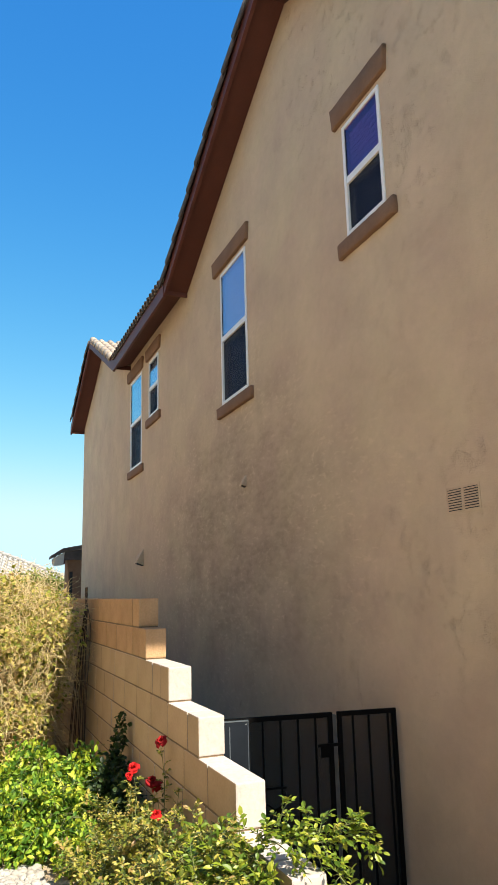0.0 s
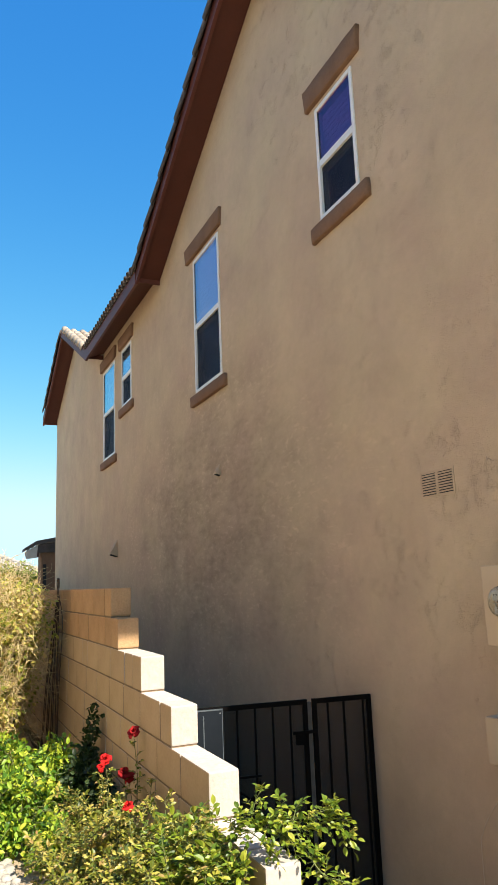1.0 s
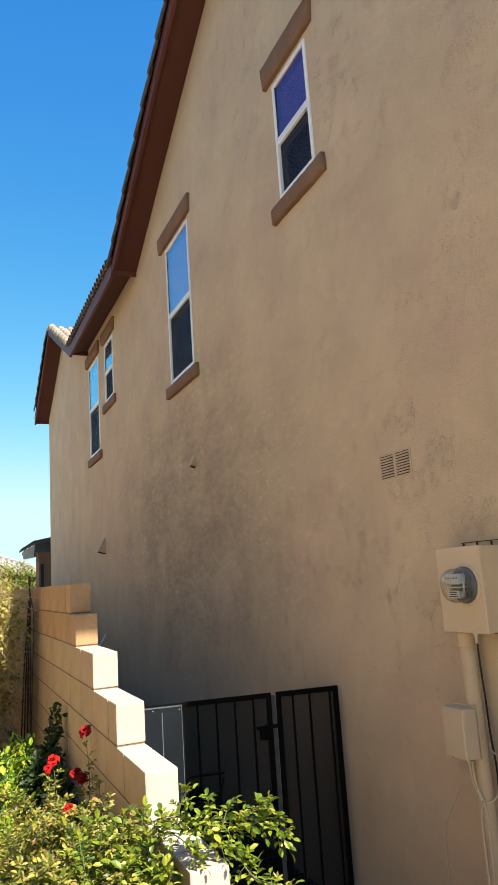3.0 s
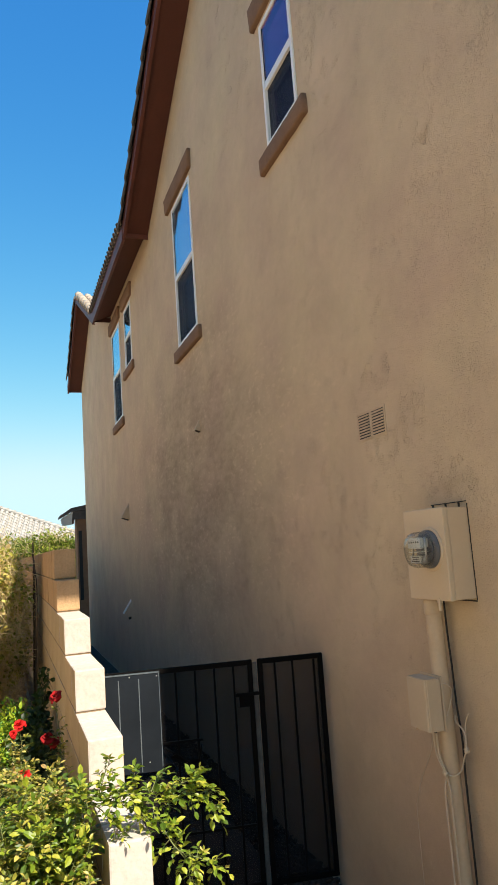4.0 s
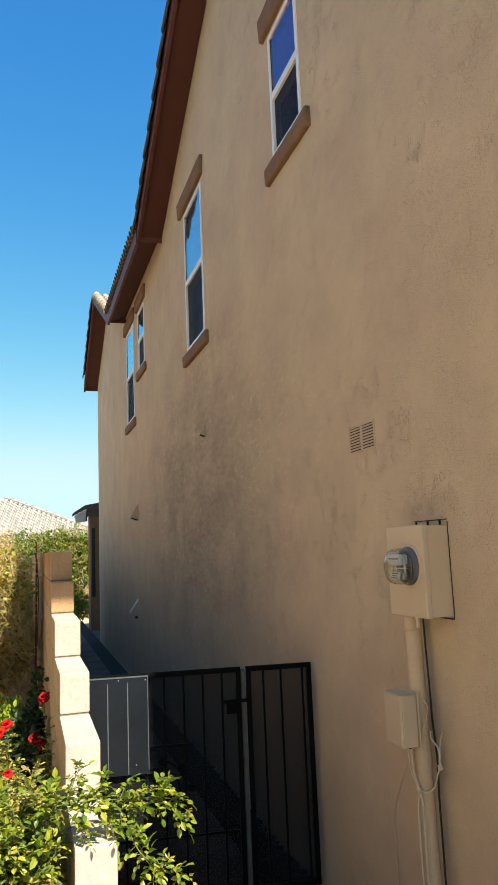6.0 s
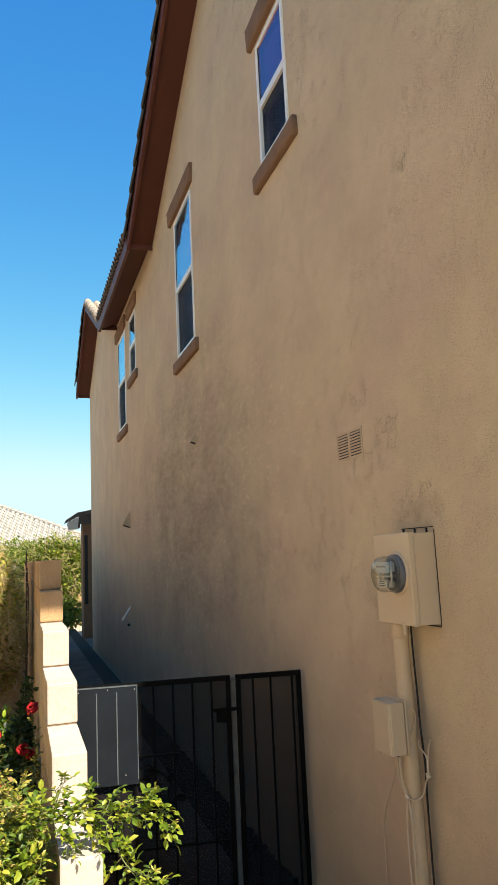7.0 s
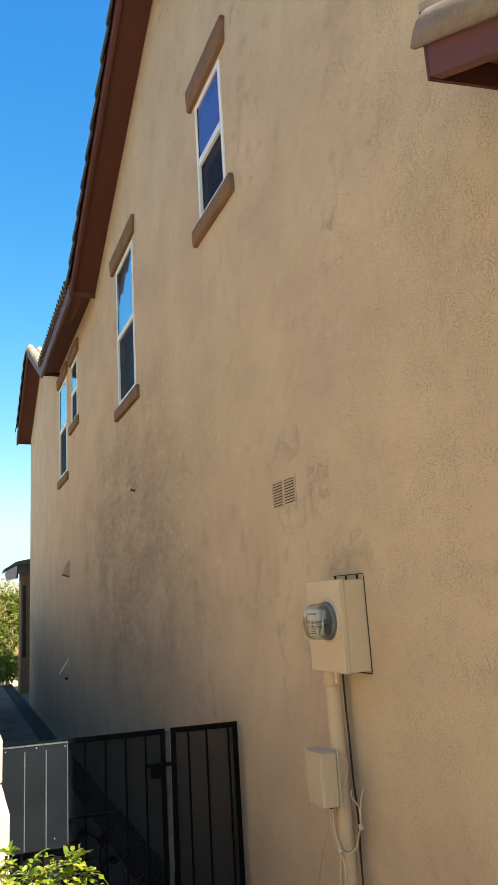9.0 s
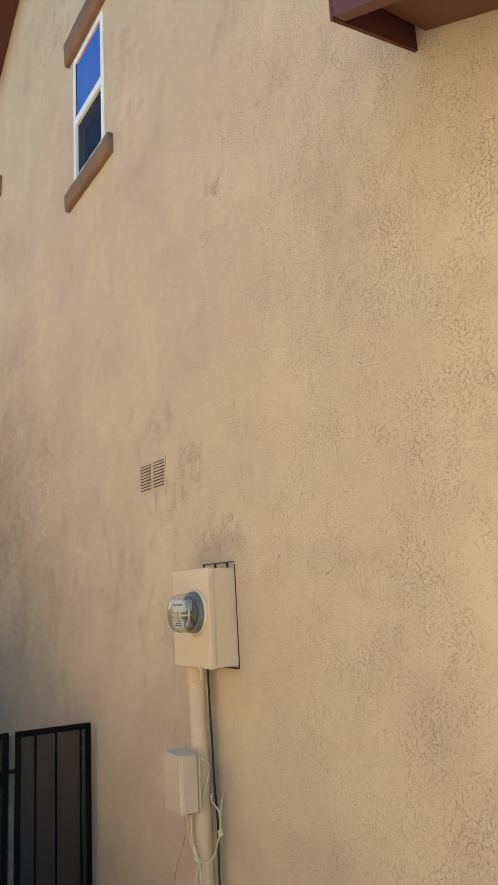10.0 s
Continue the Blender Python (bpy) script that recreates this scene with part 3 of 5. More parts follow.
def long_wall():
    """The long wall as a slab with its window openings through it, and the two gables on top."""
    y0, y1, z0, z1, xa, xb = 1.75, 18.5, G - 0.3, 5.80, WX, WX + 0.20
    ys = sorted({y0, y1, *[w[i] for w in WINDOWS for i in (0, 1)]})
    zs = sorted({z0, z1, *[w[i] for w in WINDOWS for i in (2, 3)]})
    bm = bmesh.new()
    made = {}

    def v(x, y, z):
        k = (round(x, 4), round(y, 4), round(z, 4))
        if k not in made:
            made[k] = bm.verts.new(k)
        return made[k]

    def hole(i, j):
        cy, cz = (ys[i] + ys[i + 1]) / 2, (zs[j] + zs[j + 1]) / 2
        return any(w[0] < cy < w[1] and w[2] < cz < w[3] for w in WINDOWS)

    ny, nz = len(ys) - 1, len(zs) - 1
    for i in range(ny):
        for j in range(nz):
            if hole(i, j):
                continue
            a, b, c, d = ys[i], ys[i + 1], zs[j], zs[j + 1]
            bm.faces.new((v(xa, b, c), v(xa, a, c), v(xa, a, d), v(xa, b, d)))
            bm.faces.new((v(xb, a, c), v(xb, b, c), v(xb, b, d), v(xb, a, d)))
            for di, dj, e, f in ((-1, 0, (a, c), (a, d)), (1, 0, (b, d), (b, c)), (0, -1, (b, c), (a, c)), (0, 1, (a, d), (b, d))):
                p, q = i + di, j + dj
                if not (0 <= p < ny and 0 <= q < nz) or hole(p, q):
                    bm.faces.new((v(xa, *e), v(xb, *e), v(xb, *f), v(xa, *f)))
    for foot_a, foot_b, base in ((G1[0], G1[1], G1[2]), (G2[0], G2[1], G2[2])):
        mid = (foot_a + foot_b) / 2
        top = base + PITCH * (foot_b - foot_a) / 2 + 0.03
        ya, yb = max(foot_a + 2 * (z1 - base), y0), min(foot_b - 2 * (z1 - base), y1)
        tri = [(ya, z1), (yb, z1), (mid, top)]
        fr, bk = [bm.verts.new((xa, *p)) for p in tri], [bm.verts.new((xb, *p)) for p in tri]
        bm.faces.new(fr[::-1])
        bm.faces.new(bk)
        for k in (1, 2):
            j = (k + 1) % 3
            bm.faces.new((fr[k], fr[j], bk[j], bk[k]))
    bmesh.ops.recalc_face_normals(bm, faces=bm.faces)
    return bm


PITCH = 0.5
G1 = (2.35, 9.35, 5.655)             # gable over the near windows: feet, and soffit height at the feet
G2 = (13.0, 18.61, 5.63)             # gable at the far corner
to_house(part("wall", long_wall(), STUCCO, house, "rough lace-finish tan stucco wall"))
porch_j = lambda y: 3.118 + PITCH * (y - 1.67)   # soffit of the lower front roof where it meets the wall
to_house(part("wall", prism([(-0.25, G - 0.3), (1.75, G - 0.3), (1.75, porch_j(1.75) + 0.3), (-0.25, porch_j(-0.25) + 0.1)], "x", WX, WX + 0.2), STUCCO, house))
to_house(part("wall", box((WX + 0.2, 1.75, 2.6), (11.0, 1.95, 5.66)), STUCCO, house))
to_house(part("wall", box((WX + 0.2, -0.25, G - 0.3), (11.0, -0.05, 2.15)), STUCCO, house))
to_house(part("wall", box((WX + 0.2, 18.3, G - 0.3), (11.0, 18.5, 5.66)), STUCCO, house))
to_house(part("wall", box((10.8, -0.05, G - 0.3), (11.0, 18.3, 5.66)), STUCCO, house))
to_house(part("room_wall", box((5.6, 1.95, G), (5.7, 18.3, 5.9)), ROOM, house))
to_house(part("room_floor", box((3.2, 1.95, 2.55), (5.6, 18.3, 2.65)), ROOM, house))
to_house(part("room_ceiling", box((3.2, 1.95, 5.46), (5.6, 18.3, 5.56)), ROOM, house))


def hewn(corners, rng):
    """A band of hand-floated stucco proud of the wall: its outline wavers and its front edges are worn round."""
    outline = []
    for (ya, za), (yb, zb) in zip(corners, corners[1:] + corners[:1]):
        steps = max(2, int(math.hypot(yb - ya, zb - za) / 0.045))
        for k in range(steps):
            t = k / steps
            w = 0.0025 if k else 0.006
            outline.append((ya + (yb - ya) * t + rng.uniform(-w, w), za + (zb - za) * t + rng.uniform(-w, w)))
    cy, cz = sum(p[0] for p in outline) / len(outline), sum(p[1] for p in outline) / len(outline)
    bm = bmesh.new()
    rings = []
    for x, inset in ((WX + 0.001, 0.0), (WX - 0.028, 0.0), (WX - 0.038, 0.004), (WX - 0.043, 0.013)):
        ring = []
        for y, z in outline:
            dy, dz = (1 if y > cy else -1) * min(inset, abs(y - cy)), (1 if z > cz else -1) * min(inset, abs(z - cz))
            ring.append(bm.verts.new((x + rng.uniform(-0.0015, 0.0015), y - dy, z - dz)))
        rings.append(ring)
    n = len(outline)
    for a, b in zip(rings, rings[1:]):
        for k in range(n):
            bm.faces.new((a[k], a[(k + 1) % n], b[(k + 1) % n], b[k]))
    bm.faces.new(rings[-1])
    bmesh.ops.recalc_face_normals(bm, faces=bm.faces)
    return bm


def window(i, w):
    """A white single-hung window with a stucco header and sill, a blind behind the glass and a screen over the lower half."""
    ya, yb, za, zb, zm, ha, hb = w
    ob = new("window")
    ob.parent, ob.empty_display_size = house, 0.1
    to_house(ob)
    ob["label"] = "white vinyl single-hung window"
    zm -= 0.012
    xa, xb, x = WX - 0.012, WX + 0.085, WX + 0.002
    for name, lo, hi in (
            ("jamb", (xa, ya, za), (xb, ya + 0.036, zb)), ("jamb", (xa, yb - 0.036, za), (xb, yb, zb)),
            ("head_rail", (xa, ya + 0.036, zb - 0.036), (xb, yb - 0.036, zb)), ("bottom_rail", (xa, ya + 0.036, za), (xb, yb - 0.036, za + 0.036)),
            ("meeting_rail", (xa + 0.004, ya + 0.036, zm - 0.012), (xb - 0.01, yb - 0.036, zm + 0.050)),
            ("sash_rail", (WX + 0.018, ya + 0.036, zm - 0.048), (WX + 0.060, yb - 0.036, zm - 0.013)),
            ("sash_stile", (WX + 0.030, ya + 0.036, za + 0.036), (WX + 0.082, ya + 0.060, zm - 0.049)), ("sash_stile", (WX + 0.030, yb - 0.060, za + 0.036), (WX + 0.082, yb - 0.036, zm - 0.049)),
            ("sash_rail", (WX + 0.030, ya + 0.060, za + 0.036), (WX + 0.082, yb - 0.060, za + 0.062)),
            ("glazing_bead", (x - 0.006, ya + 0.036, zm + 0.050), (x + 0.006, ya + 0.044, zb - 0.036)), ("glazing_bead", (x - 0.006, yb - 0.044, zm + 0.050), (x + 0.006, yb - 0.036, zb - 0.036))):
        part(name, box(lo, hi, 0.004 if name != "glazing_bead" else 0.001), DARK if name == "glazing_bead" else VINYL, ob, "dark rubber bead" if name == "glazing_bead" else "")
    part("upper_pane", box((x - 0.003, ya + 0.044, zm + 0.04), (x + 0.003, yb - 0.044, zb - 0.032)), VIOLET_GLASS if i == 0 else GLASS, ob, "violet coated glass before a blind" if i == 0 else "coated glass reflecting the blue sky").visible_shadow = False
    part("lower_pane", box((x + 0.048, ya + 0.055, za + 0.05), (x + 0.054, yb - 0.055, zm - 0.02)), VIOLET_GLASS if i == 0 else GLASS, ob).visible_shadow = False
    part("insect_screen", box((x + 0.010, ya + 0.036, za + 0.036), (x + 0.012, yb - 0.036, zm - 0.013)), SCREEN, ob, "dark insect screen")
    bm = bmesh.new()
    z = zm + 0.056
    while z < zb - 0.075:
        add_box(bm, (x + 0.044, ya + 0.039, z), (x + 0.046, yb - 0.039, z + 0.036), 0, Matrix.Translation((x + 0.044, 0, z)) @ Matrix.Rotation(radians(-14), 4, "Y") @ Matrix.Translation((-x - 0.044, 0, -z)))
        z += 0.052
    tagged(part("blind", bm, BLIND, ob, "white slatted blind"), kind="stuff")
    rng = random.Random(60 + i)
    part("header", hewn([(ha + 0.03, zb + 0.045), (hb - 0.03, zb + 0.045), (hb, zb + 0.245), (ha, zb + 0.245)], rng), TRIM, ob, "raised brown stucco header trim", smooth=True)
    part("sill", hewn([(ya - 0.135, za - 0.152), (yb + 0.125, za - 0.152), (yb + 0.125, za - 0.018), (ya - 0.135, za - 0.018)], rng), TRIM, ob, "raised brown stucco sill trim", smooth=True)
    return ob


for i, w in enumerate(WINDOWS):
    window(i, w)


# ---- roof ----
def chevron(foot_a, foot_b, base, low, high, xa, xb):
    """A gable-shaped band following both slopes, from low to high above the soffit line."""
    mid, top = (foot_a + foot_b) / 2, base + PITCH * (foot_b - foot_a) / 2
    return prism([(foot_a, base + low), (mid, top + low), (foot_b, base + low), (foot_b, base + high), (mid, top + high), (foot_a, base + high)], "x", xa, xb)


def barrel_tile(length, r_low, r_high, drop, thick=0.016, steps=8, nose=False):
    """A tapered half-barrel tile lying along +x, its lower (wider) end at x = 0, with straight skirts below the half round; the upper end may close in a rounded nose."""
    verts, faces = [], []
    rings = [(0, r_low), (length, r_high)]
    if nose:
        rings += [(length + 0.022, r_high * 0.90), (length + 0.036, r_high * 0.66), (length + 0.041, r_high * 0.35)]
    for x, r in rings:
        for rr in (r, max(r - thick, 0.004)):
            d = drop * min(1.0, r / r_high)
            ring = [(-rr, -d)] + [(-rr * math.cos(math.pi * k / steps), rr * math.sin(math.pi * k / steps) * 0.9) for k in range(steps + 1)] + [(rr, -d)]
            verts += [(x, y, z) for y, z in ring]
    n = steps + 3
    for i in range(len(rings) - 1):
        o0, i0, o1, i1 = (2 * i) * n, (2 * i + 1) * n, (2 * i + 2) * n, (2 * i + 3) * n
        for k in range(n - 1):
            faces.append((o0 + k, o0 + k + 1, o1 + k + 1, o1 + k))
            faces.append((i0 + k + 1, i0 + k, i1 + k, i1 + k + 1))
        faces += [(o0, o1, i1, i0), (o0 + n - 1, i0 + n - 1, i1 + n - 1, o1 + n - 1)]
    last = 2 * (len(rings) - 1) * n
    for k in range(n - 1):
        faces.append((k + 1, k, n + k, n + k + 1))
        faces.append((last + k, last + k + 1, last + n + k + 1, last + n + k))
    if nose:
        faces.append(tuple(last + k for k in range(n - 1, -1, -1)))
    me = bpy.data.meshes.new("tile")
    me.from_pydata(verts, [], faces)
    me.update()
    me.polygons.foreach_set("use_smooth", [True] * len(me.polygons))
    return me


S_TILE = barrel_tile(0.44, 0.080, 0.068, 0.03)
S_TILE.materials.append(TILE)
EAVE_TILE = barrel_tile(0.44, 0.060, 0.052, 0.03)
EAVE_TILE.materials.append(SHADED_TILE)
RAKE = barrel_tile(0.46, 0.112, 0.084, 0.085)
RAKE.materials.append(SHADED_TILE)
LIT_RAKE = barrel_tile(0.44, 0.090, 0.075, 0.05)
LIT_RAKE.materials.append(TILE)
PORCH_RAKE = barrel_tile(0.46, 0.105, 0.100, 0.055, 0.02, 12, True)
PORCH_RAKE.materials.append(RAKE_TILE)
SLOPE = math.degrees(math.atan(PITCH))


def gable(feet, x_out, x_in, label):
    a, b, base = feet
    roof = to_house(part("roof", chevron(a + 0.02, b - 0.02, base, 0.09, 0.155, x_out + 0.02, x_in), TILE, house, label))
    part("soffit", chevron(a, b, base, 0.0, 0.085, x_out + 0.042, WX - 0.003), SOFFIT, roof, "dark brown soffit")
    part("bargeboard", chevron(a - 0.02, b + 0.02, base, -0.055, 0.15, x_out, x_out + 0.04), BOARD, roof, "dark brown painted bargeboard")
    mid, top = (a + b) / 2, base + PITCH * (b - a) / 2
    run = (b - a) / 2
    n = int(run / math.cos(radians(SLOPE)) / 0.38)
    for k in range(n + 1):
        s = k * 0.38 * math.cos(radians(SLOPE)) - (0.08 if a < 10 else -0.26)
        if s > run - 0.25:
            break
        lift = 0.018 if a < 10 else -0.010
        piece("rake_tile", RAKE, pose(x_out + 0.055, b - s, base + PITCH * s + 0.165 + lift, 0, 0, -90) @ pose(0, 0, 0, 0, -SLOPE - 2.5, 0), roof)
        # the far gable's sunward rake gets the lighter tile, lit side in colour
        piece("rake_tile", RAKE if a < 10 else LIT_RAKE, pose(x_out + 0.055, a + s, base + PITCH * s + 0.165 + lift, 0, 0, 90) @ pose(0, 0, 0, 0, -SLOPE - 2.5, 0), roof)
    return roof


OUT = 2.66
gable(G1, OUT, 8.5, "gable roof with brown rake tiles, bargeboard and soffit")
far_roof = gable(G2, OUT, 8.5, "far gable roof of tan barrel tiles")
# closing boards at the feet of the gables
to_house(part("return_board", box((OUT + 0.042, 18.585, 5.60), (WX + 0.3, 18.61, 5.75), 0.003), BOARD, house))
to_house(part("return_board", box((OUT + 0.042, 9.33, 5.60), (WX - 0.003, 9.352, 5.74), 0.003), BOARD, house))


def eave(ya, yb, tiles):
    """A level eave: fascia, sloping soffit, deck, and the row of tile ends along it."""
    low = 5.615
    roof = to_house(part("roof", prism([(OUT - 0.03, low + 0.17), (8.5, low + 0.17 + PITCH * (8.5 - OUT + 0.03)), (8.5, low + 0.23 + PITCH * (8.5 - OUT + 0.03)), (OUT - 0.03, low + 0.23)], "y", ya, yb), TILE, house, "level eave with tile ends over a brown fascia"))
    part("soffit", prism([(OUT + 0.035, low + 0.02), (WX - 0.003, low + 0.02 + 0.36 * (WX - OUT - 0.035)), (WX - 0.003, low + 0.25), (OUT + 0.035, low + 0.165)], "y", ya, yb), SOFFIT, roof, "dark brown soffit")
    part("fascia", box((OUT - 0.01, ya, low - 0.03), (OUT + 0.033, yb, low + 0.165), 0.004), BOARD, roof, "dark brown painted fascia board")
    if tiles:
        n = int((yb - ya) / 0.155)
        for k in range(n):
            piece("tile", EAVE_TILE, pose(OUT - 0.05, ya + 0.08 + k * 0.155, low + 0.178, 0, -SLOPE - 2.5, 0), roof)
    return roof


eave(9.36, 12.98, True)
eave(1.31, 2.32, False)
to_house(part("fascia", box((OUT + 0.04, 1.30, 5.585), (11.3, 1.34, 5.78), 0.004), BOARD, house))
to_house(part("roof", box((OUT + 0.04, 1.345, 5.70), (11.2, 2.4, 5.78)), TILE, house))
to_house(part("roof", prism([(2.2, 5.72), (5.85, 7.4), (18.4, 7.4), (18.8, 5.75), (18.8, 5.85), (18.4, 7.5), (5.85, 7.5), (2.2, 5.82)], "x", 8.4, 11.3), TILE, house))


def far_gable_tiles():
    """Tiles on the near slope of the far gable, out to its valley."""
    for row in range(9):
        y = G2[0] + 0.02 + row * 0.38 * math.cos(radians(SLOPE))
        if y + 0.40 > (G2[0] + G2[1]) / 2:
            break
        z = G2[2] + PITCH * (y - G2[0]) + 0.115
        for col in range(24):
            x = OUT + 0.26 + col * 0.20
            if x - OUT > y - G2[0] + 2.2:
                continue
            piece("tile", S_TILE, pose(x, y, z, 0, 0, 90) @ pose(0, 0, 0, 0, -SLOPE - 2.5, 0), far_roof)


far_gable_tiles()
ridge = [piece("ridge_tile", S_TILE, pose(OUT + 0.02 + 0.38 * k, (G2[0] + G2[1]) / 2, G2[2] + PITCH * (G2[1] - G2[0]) / 2 + 0.05, 0, 0, 0), far_roof) for k in range(12)]


def porch_roof():
    """The lower roof at the front, seen from below at its upper end."""
    ya, yb, out = -0.75, 1.653, 2.618
    j = porch_j
    roof = to_house(part("roof", prism([(ya, j(ya) + 0.08), (yb + 0.05, j(yb) + 0.105), (yb + 0.05, j(yb) + 0.165), (ya, j(ya) + 0.14)], "x", out + 0.03, 11.2), TILE, house, "lower front roof with a brown bargeboard"))
    part("soffit", prism([(ya, j(ya) - 0.034), (yb, j(yb) - 0.034), (yb, j(yb) + 0.075), (ya, j(ya) + 0.075)], "x", out + 0.042, WX - 0.003), BOUNCE_LIT_SOFFIT, roof, "brown soffit with bounced light in its colour")
    part("bargeboard", prism([(ya, j(ya) - 0.15), (yb, j(yb) - 0.15), (yb, j(yb) + 0.02), (ya, j(ya) + 0.02)], "x", out, out + 0.04), BOARD, roof, "dark brown painted bargeboard")
    end = prism([(out, j(yb) - 0.155), (WX - 0.003, j(yb) - 0.076), (WX - 0.003, j(yb) + 0.10), (out, j(yb) + 0.09)], "y", yb + 0.002, yb + 0.014)
    for v in end.verts:
        if v.co.x > WX - 0.1:
            v.co.y += 0.035
    # darker soffit colour here stands for the deep shade on this board
    part("end_board", end, SOFFIT, roof, "brown end board with deep shade in its colour")
    for k in range(7):
        s = -0.02 + k * 0.40 * math.cos(radians(SLOPE))
        y = yb - 0.005 - 0.44 * math.cos(radians(SLOPE)) - s
        piece("rake_tile", PORCH_RAKE, pose(out + 0.083, y, j(y) + 0.008, 0, 0, 90) @ pose(0, 0, 0, 0, -SLOPE - 2.0, 0), roof)
    return roof


porch_roof()


def rear_wing():
    """The low wing behind the far corner, with its own small eave."""
    y = 20.75
    # wing wall takes the darker trim colour to stand for shade
    wing = to_house(part("rear_wing", box((2.98, y + 0.05, G - 0.3), (6.0, 21.5, 2.50), 0.0), TRIM, house, "low stucco wing at the back, darkened for its shade"))
    # roof is darkened for shade as well
    part("roof", prism([(2.50, 2.50), (2.84, 2.69), (3.60, 2.81), (3.60, 2.93), (2.83, 2.79), (2.52, 2.59)], "y", y - 0.05, 21.25), SHADED_TILE, wing, "low tile roof with shade in its dark colour")
    for k in range(3):
        piece("roof_tile", EAVE_TILE, pose(2.60 + 0.12 * k, y + 0.10, 2.585 + 0.066 * k, 0, 0, 90), wing)
    part("fascia", prism([(2.585, 2.30), (2.84, 2.33), (2.87, 2.685), (2.55, 2.505)], "y", y - 0.02, y + 0.02), DIAL, wing, "cream painted fascia board")
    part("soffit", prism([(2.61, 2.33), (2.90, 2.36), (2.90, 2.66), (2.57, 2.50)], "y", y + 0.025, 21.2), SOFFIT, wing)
    # added dark block standing for the shaded underside, no real timber
    part("beam", prism([(2.875, 2.47), (3.6, 2.47), (3.6, 2.795), (2.875, 2.685)], "y", y - 0.01, y + 0.045), SHADED_TILE, wing, "dark block added for the shaded underside of the eave")
    part("side_window", box((3.02, y + 0.035, 0.25), (3.11, y + 0.048, 2.15), 0.004), DARK, wing, "narrow dark window")
    return wing


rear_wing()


# ---- things on the wall ----
def wall_vent():
    """A flat louvred plate: two columns of thin slots between flush slats."""
    ob = thing("wall_vent", "tan painted louvred vent set in the stucco wall", "vent", at=(WX, 3.714, 2.004))
    ya, yb, za, zb = -0.158, 0.158, -0.0716, 0.0716
    pitch, slot = 0.0158, 0.0062
    bm = bmesh.new()
    for lo, hi in (((ya, za - 0.008), (yb, za + 0.006)), ((ya, zb - 0.006), (yb, zb + 0.008)), ((ya, za + 0.006), (ya + 0.016, zb - 0.006)), ((yb - 0.016, za + 0.006), (yb, zb - 0.006)), ((-0.013, za + 0.006), (0.013, zb - 0.006))):
        add_box(bm, (-0.0032, lo[0], lo[1]), (0.0, hi[0], hi[1]), 0.001)
    part("frame", bm, STUCCO, ob)
    # dark sheet painted as the shade in the slots
    part("backing", box((-0.0014, ya + 0.004, za + 0.002), (-0.0004, yb - 0.004, zb - 0.002)), DARK, ob, "dark sheet standing for the shade behind the slats")
    me = bpy.data.meshes.new("slat")
    bm = box((-0.0034, -0.0655, -(pitch - slot) / 2), (0.0, 0.0655, (pitch - slot) / 2), 0.001)
    bm.to_mesh(me)
    bm.free()
    me.materials.append(STUCCO)
    for cy in (-0.0775, 0.0775):
        for k in range(8):
            piece("slat", me, pose(-0.0016, cy, (k - 3.5) * pitch, 0, 6, 0), ob)
    return ob


wall_vent()


